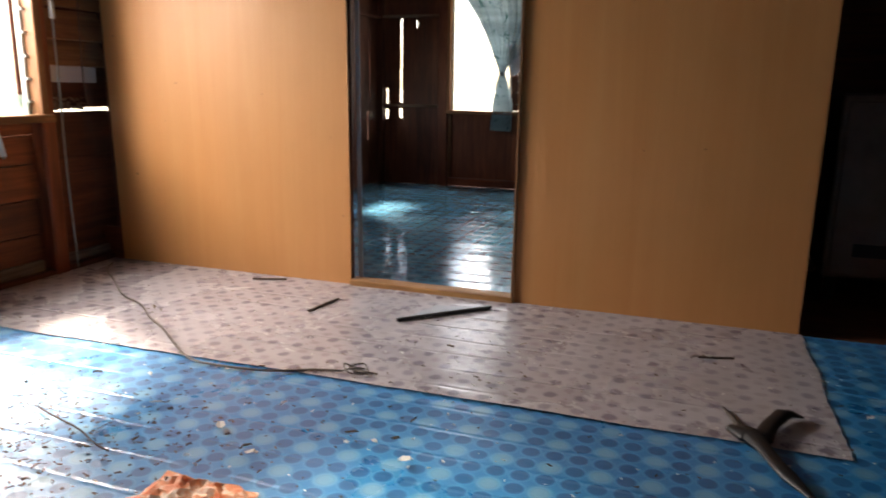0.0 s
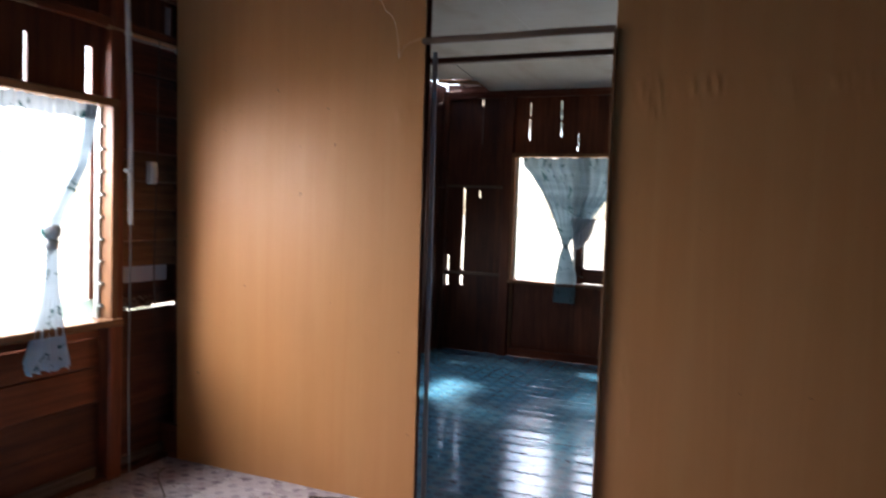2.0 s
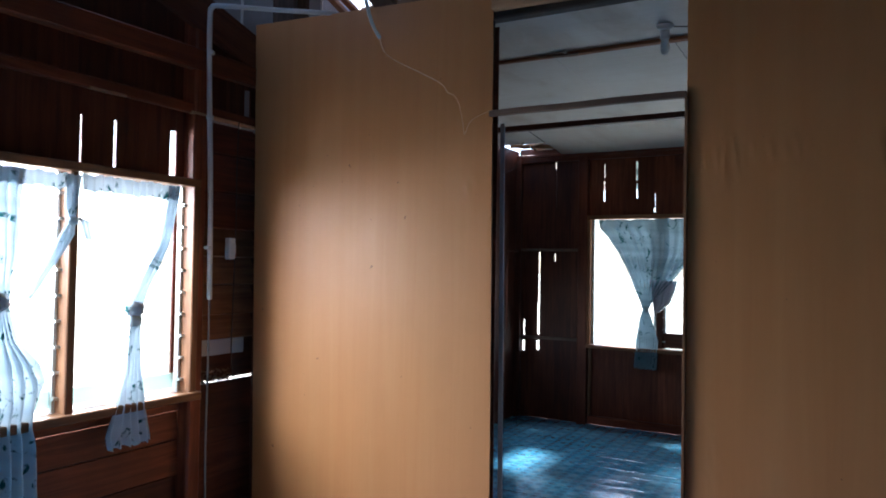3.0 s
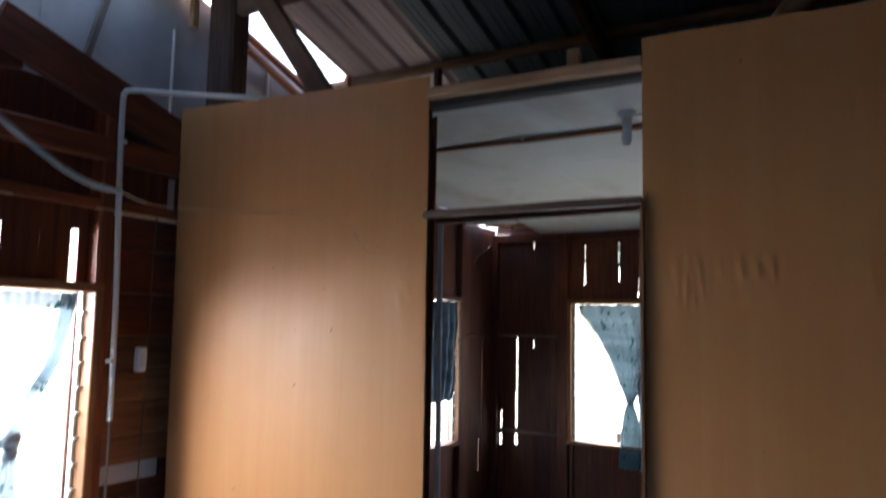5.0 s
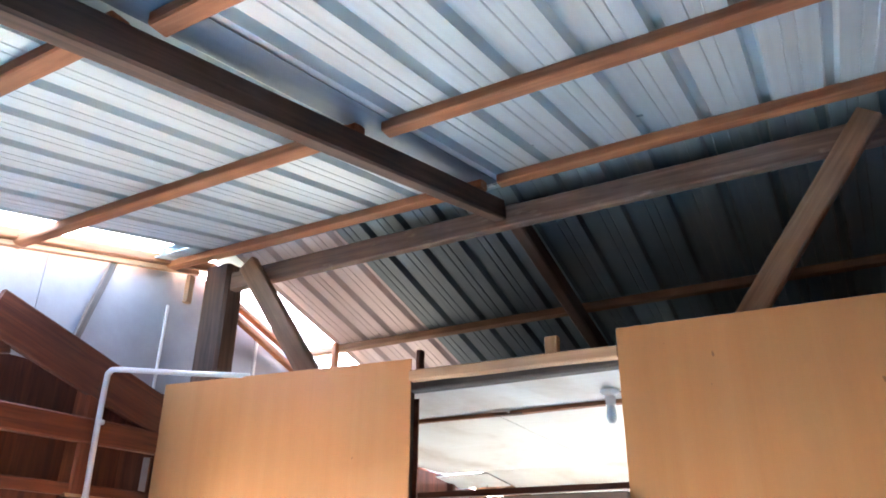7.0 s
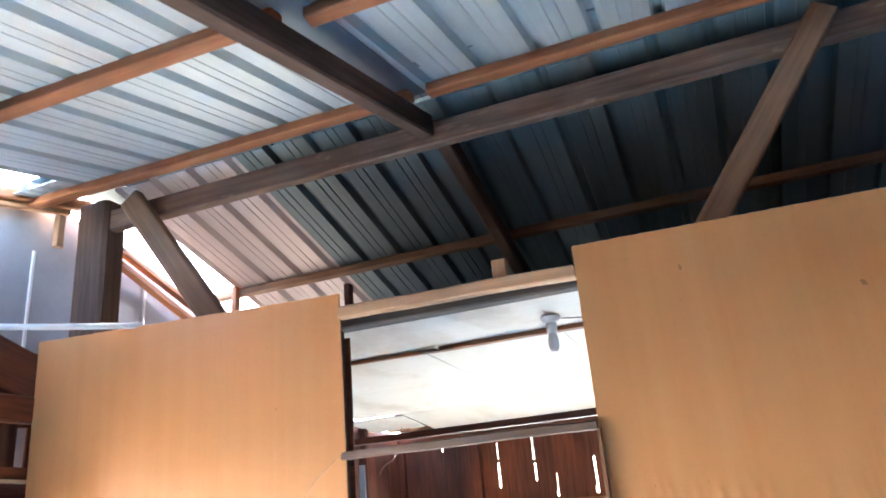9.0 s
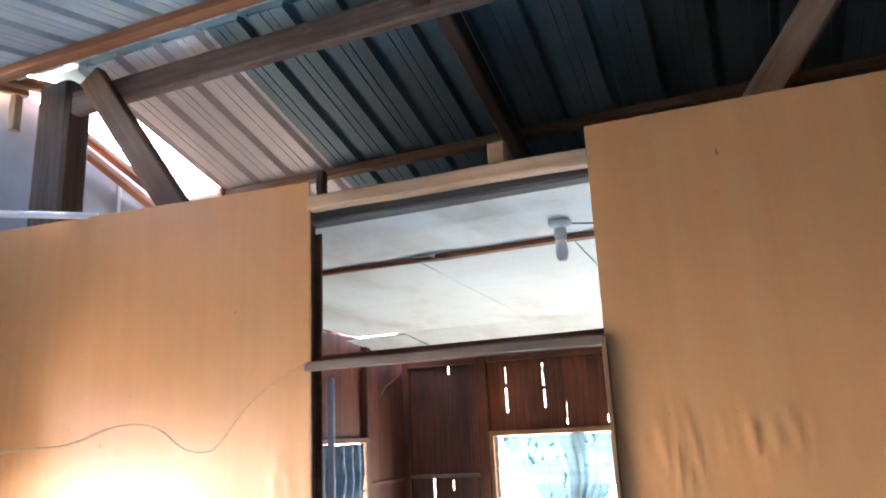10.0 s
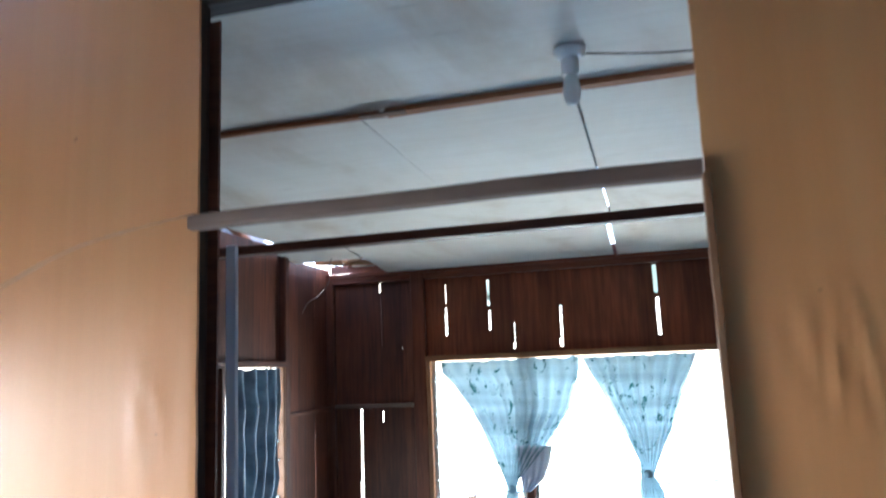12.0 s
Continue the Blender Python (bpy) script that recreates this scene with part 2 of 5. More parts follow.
def pink_vinyl():
    m, nt, b = mat("mauve_flowered_vinyl", (0.5, 0.42, 0.45), 0.36, 0, 0.7)
    v = coords(nt)
    wob = nt.nodes.new("ShaderNodeVectorMath")
    wob.operation = "ADD"
    nz = nt.nodes.new("ShaderNodeTexNoise")
    nz.inputs["Scale"].default_value = 26.0
    nt.links.new(v, nz.inputs["Vector"])
    sc = nt.nodes.new("ShaderNodeVectorMath")
    sc.operation = "SCALE"
    sc.inputs["Scale"].default_value = 0.022
    nt.links.new(nz.outputs["Color"], sc.inputs[0])
    nt.links.new(v, wob.inputs[0])
    nt.links.new(sc.outputs[0], wob.inputs[1])
    w = wob.outputs[0]
    d1, _, _ = cell(nt, w, 0.088)
    d2, _, _ = cell(nt, w, 0.088, 0.5, 0.5)
    d3, _, _ = cell(nt, w, 0.041, 0.2, 0.3)
    flower = gray(nt, d1, 1.0, 0.0, 0.15, 0.27)
    flower2 = gray(nt, d2, 1.0, 0.0, 0.10, 0.24)
    leaf = math2(nt, "MULTIPLY", gray(nt, d3, 1.0, 0.0, 0.08, 0.19), gray(nt, noise_tex(nt, coords(nt), 9.0, 2), 0, 1, 0.45, 0.55))
    base = ramp(nt, noise_tex(nt, coords(nt), 4.0, 5), [(0.3, (0.37, 0.33, 0.34)), (0.7, (0.47, 0.43, 0.45))])
    col = mix(nt, math2(nt, "MULTIPLY", flower, 0.68), base, (0.12, 0.09, 0.14))
    col = mix(nt, math2(nt, "MULTIPLY", flower2, 0.42), col, (0.20, 0.14, 0.17))
    col = mix(nt, math2(nt, "MULTIPLY", leaf, 0.6), col, (0.25, 0.18, 0.19))
    col, fine, big = cover_layer(nt, col, 0.8)
    nt.links.new(col, b.inputs["Base Color"])
    nt.links.new(gray(nt, big, 0.17, 0.42, 0.35, 0.7), b.inputs["Roughness"])
    h = math2(nt, "ADD", math2(nt, "MULTIPLY", plank_ridges(nt, v), -1.0), math2(nt, "MULTIPLY", noise_tex(nt, coords(nt, (5, 12, 1)), 2.0, 4, 0.6), 0.4))
    bump(nt, b, h, 0.55, 0.005)
    return m


M_PINK = pink_vinyl()


def cloth(name, low, high, through_light):
    """Thin cotton, white with printed green sprigs, that lets the daylight through."""
    m, nt, b = mat("sprigged_curtain_cotton", (0.62, 0.72, 0.74), 0.85, 0, 0.2)
    v = coords(nt)
    n1 = noise_tex(nt, v, 8.5, 4, 0.6, 1.8)
    n2 = noise_tex(nt, v, 38.0, 3, 0.5, 0.6)
    spr = math2(nt, "MULTIPLY", gray(nt, n1, 0, 1, 0.56, 0.62), gray(nt, n2, 0, 1, 0.42, 0.55))
    bands = noise_tex(nt, coords(nt, (0.6, 0.6, 7)), 1.3, 2)
    base = ramp(nt, bands, [(0.35, low), (0.65, high)])
    col = mix(nt, spr, base, (0.02, 0.10, 0.10))
    nt.links.new(col, b.inputs["Base Color"])
    tr = nt.nodes.new("ShaderNodeBsdfTranslucent")
    nt.links.new(col, tr.inputs["Color"])
    ms = nt.nodes.new("ShaderNodeMixShader")
    ms.inputs[0].default_value = through_light
    nt.links.new(b.outputs[0], ms.inputs[1])
    nt.links.new(tr.outputs[0], ms.inputs[2])
    nt.links.new(ms.outputs[0], nt.nodes["Material Output"].inputs["Surface"])
    bump(nt, b, noise_tex(nt, v, 240, 2), 0.2, 0.002)
    return m


M_CLOTH = cloth("sprigged_cotton", (0.52, 0.60, 0.65), (0.70, 0.76, 0.79), 0.10)
M_CLOTHBLUE = cloth("blue_green_cotton", (0.24, 0.33, 0.37), (0.42, 0.55, 0.60), 0.10)
M_BRACE = wood("brown_brace_timber", (0.20, 0.11, 0.06), (0.38, 0.22, 0.13), 0.7)
M_PVC, _, _ = mat("white_conduit_plastic", (0.62, 0.64, 0.62), 0.4)
M_PVCGREY, _, _ = mat("grey_conduit_plastic", (0.20, 0.23, 0.23), 0.45)
M_CHANNEL, _, _ = mat("painted_louvre_metal", (0.42, 0.44, 0.42), 0.45, 0.6)
M_WHITE, _, _ = mat("white_plastic", (0.72, 0.72, 0.69), 0.4)
M_BULB, _nt, _b = mat("frosted_bulb_glass", (0.75, 0.78, 0.78), 0.25)
M_WIREDARK, _, _ = mat("dark_wire", (0.09, 0.065, 0.05), 0.5)
M_WIREPALE, _, _ = mat("pale_wire", (0.60, 0.34, 0.16), 0.5)
M_GREYPAINT, _, _ = mat("pale_grey_paint", (0.42, 0.43, 0.46), 0.6)
M_BLACK, _, _ = mat("black_painted_wood", (0.012, 0.011, 0.012), 0.5)
M_CUP, _nt, _b = mat("grimy_cream_enamel", (0.22, 0.17, 0.14), 0.5)
_nt.links.new(ramp(_nt, noise_tex(_nt, coords(_nt), 5.0, 5), [(0.3, (0.15, 0.11, 0.09)), (0.7, (0.26, 0.21, 0.17))]), _b.inputs["Base Color"])
M_ATTICDARK, _, _ = mat("attic_dark_layer", (0.045, 0.035, 0.028), 0.95)
M_PAPER, _, _ = mat("pale_scrap_paper", (0.66, 0.64, 0.60), 0.8)
M_LEAF, _nt, _b = mat("dry_leaf", (0.13, 0.08, 0.045), 0.8)
M_ORANGE, _nt, _b = mat("orange_crumpled_paper", (0.70, 0.20, 0.08), 0.7)
_nt.links.new(ramp(_nt, noise_tex(_nt, coords(_nt), 30.0, 4), [(0.35, (0.62, 0.15, 0.05)), (0.5, (0.75, 0.32, 0.17)), (0.62, (0.80, 0.62, 0.50))]), _b.inputs["Base Color"])
M_SOIL, _nt, _b = mat("pale_sandy_ground", (0.40, 0.36, 0.29), 0.9)
_nt.links.new(ramp(_nt, noise_tex(_nt, coords(_nt), 0.6, 8, 0.7), [(0.3, (0.20, 0.24, 0.12)), (0.55, (0.42, 0.38, 0.30)), (0.8, (0.50, 0.46, 0.38))]), _b.inputs["Base Color"])
M_LEAVES, _nt, _b = mat("tree_leaves", (0.06, 0.11, 0.04), 0.6)
_nt.links.new(ramp(_nt, noise_tex(_nt, coords(_nt), 1.5, 4), [(0.3, (0.04, 0.08, 0.03)), (0.7, (0.10, 0.16, 0.06))]), _b.inputs["Base Color"])
M_BARK = wood("tree_bark", (0.08, 0.06, 0.045), (0.18, 0.14, 0.11), 0.9)
M_SHED, _nt, _b = mat("dark_blue_roof_sheet", (0.05, 0.10, 0.18), 0.5, 0.2)
M_GLASS, _nt, _b = mat("frosted_louvre_glass", (0.45, 0.62, 0.60), 0.35)
_b.inputs["Transmission Weight"].default_value = 0.85
M_NET, _nt, _b = mat("dusty_lace", (0.70, 0.70, 0.76), 0.9)
M_SHEDGREY, _nt, _b = mat("grey_green_roof_sheet", (0.16, 0.22, 0.22), 0.5, 0.2)
M_TARP, _nt, _b = mat("blue_grey_plastic_cloth", (0.13, 0.19, 0.26), 0.35)
_nt.links.new(ramp(_nt, noise_tex(_nt, coords(_nt), 9.0, 4), [(0.35, (0.07, 0.11, 0.16)), (0.7, (0.22, 0.29, 0.36))]), _b.inputs["Base Color"])


# ---- builders ----
def part(name, bm, material, parent=None, label="", smooth=False):
    me = bpy.data.meshes.new(name)
    bm.to_mesh(me)
    bm.free()
    me.materials.append(material)
    if smooth:
        for p in me.polygons:
            p.use_smooth = True
        me.set_sharp_from_angle(angle=radians(50))
    ob = new(name, me)
    if parent:
        ob.parent = parent
    if label:
        ob["label"] = label
    return ob


def thing(name, label="", category="", group="", kind="", at=(0, 0, 0)):
    e = new(name)
    e.location = at
    e.empty_display_size = 0.1
    return tagged(e, label, category, group, kind)


def shell(bm, offset):
    """Gives an open sheet a second face at the offset, and closes its rim."""
    faces, rim = bm.faces[:], [e for e in bm.edges if len(e.link_faces) == 1]
    twin = {v: bm.verts.new(v.co + Vector(offset)) for v in bm.verts[:]}
    for f in faces:
        bm.faces.new([twin[v] for v in f.verts][::-1])
    for e in rim:
        a, b_ = e.verts
        bm.faces.new((a, b_, twin[b_], twin[a]))
    bmesh.ops.recalc_face_normals(bm, faces=bm.faces[:])


def box_bm(x0, x1, y0, y1, z0, z1, bevel=0.0):
    bm = bmesh.new()
    vs = [bm.verts.new((x, y, z)) for x in (x0, x1) for y in (y0, y1) for z in (z0, z1)]
    for f in ((0, 1, 3, 2), (4, 6, 7, 5), (0, 4, 5, 1), (2, 3, 7, 6), (0, 2, 6, 4), (1, 5, 7, 3)):
        bm.faces.new([vs[i] for i in f])
    if bevel:
        bmesh.ops.bevel(bm, geom=bm.edges[:], offset=bevel, segments=1, affect="EDGES")
    return bm


def timber(name, p0, p1, w, t, material, parent=None, label="", side=(0, 0, 1), rough=0.0015, seed=0, steps=6):
    """A sawn timber from p0 to p1 (the middle of its ends): w across towards side, t the other way. Slightly uneven, worn edges."""
    p0, p1 = Vector(p0), Vector(p1)
    ax = (p1 - p0)
    length = ax.length
    ax.normalize()
    s = Vector(side)
    s = (s - ax * s.dot(ax)).normalized()
    u = s.cross(ax).normalized()
    bm = bmesh.new()
    c = min(w, t) * 0.12
    sect = [(-w / 2 + c, -t / 2), (w / 2 - c, -t / 2), (w / 2, -t / 2 + c), (w / 2, t / 2 - c), (w / 2 - c, t / 2), (-w / 2 + c, t / 2), (-w / 2, t / 2 - c), (-w / 2, -t / 2 + c)]
    rings = []
    for i in range(steps + 1):
        f = i / steps
        jw = noise.noise((seed * 3.1 + f * 3, length, 0.3)) * rough
        jt = noise.noise((seed * 1.7 + f * 4, 9.1, length)) * rough
        rings.append([bm.verts.new((f * length, b_ * 1 + jt, a_ + jw)) for a_, b_ in sect])
    for a_, b_ in zip(rings, rings[1:]):
        for i in range(8):
            j = (i + 1) % 8
            bm.faces.new((a_[i], a_[j], b_[j], b_[i]))
    bm.faces.new(rings[0][::-1])
    bm.faces.new(rings[-1])
    bmesh.ops.recalc_face_normals(bm, faces=bm.faces[:])
    ob = part(name, bm, material, parent, label)
    rot = Matrix((ax, u, s)).transposed()
    if rot.determinant() < 0:
        rot = Matrix((ax, -u, s)).transposed()
    ob.matrix_basis = Matrix.Translation(p0) @ rot.to_4x4()
    return ob


def plank(name, x0, x1, z0, z1, t, material, parent, place, notches=()):
    """A vertical board in the local x-z plane, with slim gaps (za, zb, width) worn into its right edge. place: matrix to the world. Its grain runs up."""
    zs = sorted({z0, z1, *[q for n_ in notches for q in (n_[0], n_[0] + 0.004, n_[1] - 0.004, n_[1])]})
    bm = bmesh.new()

    def right(z):
        for za, zb, w in notches:
            if za + 0.002 < z < zb - 0.002:
                return x1 - w
        return x1 + 0.0012
    rows = [[bm.verts.new((z, y, x)) for x, y in ((x0 - 0.0012, 0.0), (right(z), 0.0), (right(z), t), (x0 - 0.0012, t))] for z in zs]
    for a, b_ in zip(rows, rows[1:]):
        for k in range(4):
            bm.faces.new((a[k], a[(k + 1) % 4], b_[(k + 1) % 4], b_[k]))
    bm.faces.new(rows[0][::-1])
    bm.faces.new(rows[-1])
    bmesh.ops.recalc_face_normals(bm, faces=bm.faces[:])
    ob = part(name, bm, material, parent)
    ob.matrix_basis = place @ Matrix(((0, 0, 1, 0), (0, 1, 0, 0), (1, 0, 0, 0), (0, 0, 0, 1)))
    return ob


def tube(name, pts, r, material, parent=None, label="", seg=8, sub=4):
    """A round cable or pipe through points, smoothed."""
    P = [Vector(p) for p in pts]
    path = []
    for i in range(len(P) - 1):
        a, b_, c, d = P[max(i - 1, 0)], P[i], P[i + 1], P[min(i + 2, len(P) - 1)]
        for k in range(sub):
            t = k / sub
            path.append(0.5 * ((2 * b_) + (c - a) * t + (2 * a - 5 * b_ + 4 * c - d) * t * t + (3 * b_ - a - 3 * c + d) * t ** 3))
    path.append(P[-1])
    bm = bmesh.new()
    rings = []
    up = Vector((0.13, 0.2, 0.97))
    for i, p in enumerate(path):
        ax = (path[min(i + 1, len(path) - 1)] - path[max(i - 1, 0)]).normalized()
        u = ax.cross(up)
        if u.length < 0.1:
            u = ax.cross(Vector((1, 0, 0)))
        u.normalize()
        v = ax.cross(u)
        up = v.copy() if abs(ax.dot(Vector((0.13, 0.2, 0.97)))) > 0.9 else Vector((0.13, 0.2, 0.97))
        rings.append([bm.verts.new(p + (u * math.cos(q) + v * math.sin(q)) * r) for q in [2 * math.pi * k / seg for k in range(seg)]])
    for a, b_ in zip(rings, rings[1:]):
        off = min(range(seg), key=lambda o: (a[0].co - b_[o].co).length)
        for i in range(seg):
            bm.faces.new((a[i], a[(i + 1) % seg], b_[(i + 1 + off) % seg], b_[(i + off) % seg]))
    bm.faces.new(rings[0][::-1])
    bm.faces.new(rings[-1])
    bmesh.ops.recalc_face_normals(bm, faces=bm.faces[:])
    return part(name, bm, material, parent, label, smooth=True)


def lathe(name, prof, material, parent, at, label="", seg=20, axis="z"):
    bm = bmesh.new()
    rings = [[bm.verts.new((r * math.cos(2 * math.pi * k / seg), r * math.sin(2 * math.pi * k / seg), z)) for k in range(seg)] for r, z in prof]
    for a, b_ in zip(rings, rings[1:]):
        for i in range(seg):
            bm.faces.new((a[i], a[(i + 1) % seg], b_[(i + 1) % seg], b_[i]))
    bm.faces.new(rings[0][::-1])
    bm.faces.new(rings[-1])
    bmesh.ops.recalc_face_normals(bm, faces=bm.faces[:])
    ob = part(name, bm, material, parent, label, smooth=True)
    ob.location = at
    return ob


def sheet_grid(name, x0, x1, y0, y1, nx, ny, height, material, thick=0.0, parent=None, inside=None, label=""):
    """A thin sheet over a rectangle, at height(x, y); inside(x, y) may trim its outline."""
    bm = bmesh.new()
    g = {}
    for i in range(nx + 1):
        for j in range(ny + 1):
            x, y = x0 + (x1 - x0) * i / nx, y0 + (y1 - y0) * j / ny
            if inside:
                x, y = inside(x, y)
            g[i, j] = bm.verts.new((x, y, height(x, y)))
    for i in range(nx):
        for j in range(ny):
            bm.faces.new((g[i, j], g[i + 1, j], g[i + 1, j + 1], g[i, j + 1]))
    if thick:
        shell(bm, (0, 0, thick))
    return part(name, bm, material, parent, label, smooth=True)


WEST, EAST, FRONT, BACK = -1.72, 3.0, -3.55, 3.27
GROUND = -1.2

# ---- ground and floor ----
tagged(sheet_grid("ground", -300, 300, -300, 300, 24, 24, lambda x, y: GROUND, M_SOIL), kind="structure")
tagged(part("floor", box_bm(WEST - 0.12, EAST + 0.1, FRONT - 0.1, BACK + 0.12, -0.06, -0.008), M_DARKWOOD), kind="structure")


def lay(x, y, seed, amp=1.0):
    """Height of vinyl that follows the boards under it and never lies quite flat."""
    f = abs((y / 0.128 + 0.06 * noise.noise((x * 1.3, y * 2, seed))) % 1.0 - 0.5)
    edge = max(0.0, (f - 0.36) / 0.14)
    k = 0.5 + 0.5 * noise.noise((x * 2.3, y * 5, seed + 3))
    return amp * (0.0016 * edge * k + 0.0016 * noise.noise((x * 3, y * 6, seed + 8)))


hall_vinyl = sheet_grid("blue_vinyl_sheet", WEST, EAST, FRONT, 0.0, 120, 330, lambda x, y: 0.0 + lay(x, y, 1), M_BLUE)
tagged(hall_vinyl, "bright blue patterned vinyl sheet on the hall floor", "floor covering")
room_vinyl = sheet_grid("dusty_vinyl_sheet", WEST, 1.36, 0.0, BACK, 80, 330, lambda x, y: 0.0 + lay(x, y, 5, 1.3), M_BLUEOLD)
tagged(room_vinyl, "dusty grey-blue glossy vinyl sheet on the back room floor", "floor covering")


def ragged(x, y):
    if y < -0.93:
        y = -0.962 - 0.03 * x * 0 + 0.010 * noise.noise((x * 3.1, 0, 2)) + 0.004 * noise.noise((x * 17, 0, 5)) - 0.012 * max(0.0, 0.2 - x)
    if x > 1.38:
        x = 1.403 + 0.012 * noise.noise((y * 4, 3, 1)) + 0.005 * noise.noise((y * 30, 3, 1))
    return x, y


mauve = sheet_grid("mauve_vinyl_sheet", WEST + 0.004, 1.40, -0.96, -0.001, 80, 110, lambda x, y: 0.0045 + lay(x, y, 2) + (0.006 * max(0, noise.noise((x * 2.2, 1, 1))) if y < -0.94 else 0), M_PINK, inside=ragged)
tagged(mauve, "mauve flowered vinyl sheet laid over the blue one", "floor covering")

# ---- left wall ----
wall_w = thing("wall_west", kind="structure")
WM = Matrix(((0, -1, 0, WEST), (1, 0, 0, 0), (0, 0, 1, 0), (0, 0, 0, 1)))


def west_planks(cuts, z0, z1, notches, material, name="plank", off=0.04):
    for a, b_ in zip(cuts, cuts[1:]):
        plank(name, a, b_, z0, z1, 0.010, material, wall_w, Matrix(((0, -1, 0, WEST - off - random.random() * 0.002), (1, 0, 0, 0), (0, 0, 1, 0), (0, 0, 0, 1))), [n_[1:] for n_ in notches if abs(n_[0] - b_) < 0.02])


W_WIN = (-1.49, -0.372, 0.718, 1.613)
# vertical planks above the window, and up to the raking board
cuts = [-3.5, -3.34, -3.17, -3.02, -2.86, -2.7, -2.54, -2.39, -2.25, -2.10, -1.95, -1.8, -1.66, -1.5, -1.34, -1.18, -0.97, -0.846, -0.695, -0.555, -0.40, -0.33]
west_planks(cuts, 1.64, 1.99, [(-0.846, 1.645, 1.85, 0.009), (-0.695, 1.65, 1.855, 0.013), (-0.40, 1.645, 1.86, 0.032), (-0.555, 1.70, 1.84, 0.002)], M_DARKWOOD)
west_planks([-3.5, -3.3, -3.1, -2.9, -2.7, -2.5, -2.3, -2.1, -1.9, -1.7, -1.55, -1.38, -1.2, -1.02, -0.86, -0.708, -0.55, -0.40, -0.24, -0.10, 0.062, 0.14], 1.99, 2.42, [(0.062, 1.995, 2.14, 0.045)], M_DARKWOOD, off=0.055)
# horizontal boards under the window; dark wood below 0.34 stands in for shade
for z0, z1, dy in ((0.0, 0.19, 0.0), (0.19, 0.345, 0.03), (0.348, 0.50, 0.0), (0.503, 0.63, 0.0), (0.63, 0.718, 0.0)):
    timber("board", (WEST - 0.05 - (0.006 if z0 in (0.19, 0.503) else 0), FRONT, (z0 + z1) / 2), (WEST - 0.044 - (0.006 if z0 in (0.19, 0.503) else 0), -0.33, (z0 + z1) / 2), z1 - z0 - 0.004, 0.014, M_REDWOOD if z0 > 0.34 else M_DARKWOOD, wall_w, side=(-0.08, 0, 1), seed=z0 * 9)
west_planks([-3.6, -3.42, -3.25, -3.08, -2.9, -2.73, -2.55, -2.38, -2.2, -2.02, -1.85, -1.68, -1.51], 0.60, 1.68, [], M_DARKWOOD)
# black backing added so no daylight shows through the joints
part("outer_board", box_bm(WEST - 0.095, WEST - 0.085, FRONT, -0.362, 0.0, 0.70), M_BLACK, wall_w)
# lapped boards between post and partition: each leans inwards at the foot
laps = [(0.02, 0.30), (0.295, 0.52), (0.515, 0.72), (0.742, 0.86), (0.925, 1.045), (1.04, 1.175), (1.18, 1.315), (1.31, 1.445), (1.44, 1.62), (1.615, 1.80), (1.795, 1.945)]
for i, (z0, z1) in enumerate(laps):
    # lighter wood from 0.9 up paints in the daylight these boards catch
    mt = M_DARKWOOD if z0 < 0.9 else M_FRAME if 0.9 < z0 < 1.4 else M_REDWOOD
    x = WEST - 0.055
    lean = 0.10 if z0 < 0.9 else 0.42
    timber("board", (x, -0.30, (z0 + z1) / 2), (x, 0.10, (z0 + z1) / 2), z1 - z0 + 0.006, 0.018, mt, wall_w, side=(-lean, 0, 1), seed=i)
# unseen backing added so no sun leaks between the laps
part("outer_board", box_bm(WEST - 0.100, WEST - 0.090, -0.36, 0.30, 0.0, 0.716), M_DARKWOOD, wall_w)
part("outer_board", box_bm(WEST - 0.100, WEST - 0.090, -0.36, 0.30, 0.752, 1.94), M_DARKWOOD, wall_w)
timber("strip", (WEST - 0.035, -0.29, 0.892), (WEST - 0.035, 0.02, 0.889), 0.072, 0.014, M_GREYPAINT, wall_w, "pale grey painted batten")
timber("skirting", (WEST - 0.012, -2.6, 0.05), (WEST - 0.012, -0.40, 0.055), 0.05, 0.02, M_GREYTIMBER, wall_w)
timber("skirting", (WEST - 0.02, -0.27, 0.058), (WEST - 0.02, -0.002, 0.055), 0.04, 0.02, M_GREYTIMBER, wall_w)
timber("bottom_plate", (WEST - 0.03, FRONT, 0.012), (WEST - 0.03, 0.0, 0.012), 0.03, 0.09, M_DARKWOOD, wall_w)
timber("post", (WEST - 0.02, -0.318, 0.0), (WEST - 0.02, -0.318, 2.42), 0.075, 0.09, M_REDWOOD, wall_w, side=(0, 1, 0))
timber("post", (WEST - 0.03, -2.60, 0.0), (WEST - 0.03, -2.60, 2.2), 0.09, 0.09, M_DARKWOOD, wall_w, side=(0, 1, 0))
timber("rail", (WEST - 0.0, FRONT, 1.975), (WEST - 0.0, 0.10, 1.965), 0.045, 0.035, M_REDWOOD, wall_w)
timber("rail", (WEST + 0.012, -0.37, 1.945), (WEST + 0.012, 0.01, 1.94), 0.012, 0.03, M_STRIP, wall_w, "thin pale lath")
timber("rail", (WEST + 0.012, -0.86, 1.945), (WEST + 0.012, -0.70, 1.945), 0.010, 0.02, M_STRIP, wall_w, "thin pale lath")
timber("beam", (WEST + 0.01, FRONT, 2.165), (WEST + 0.01, 0.20, 2.19), 0.095, 0.05, M_REDWOOD, wall_w, "rough brown wall beam")
timber("raking_board", (WEST + 0.012, 0.18, 2.25), (WEST + 0.012, -0.80, 2.545), 0.17, 0.03, M_DARKWOOD, wall_w, side=(0, 0, 1))
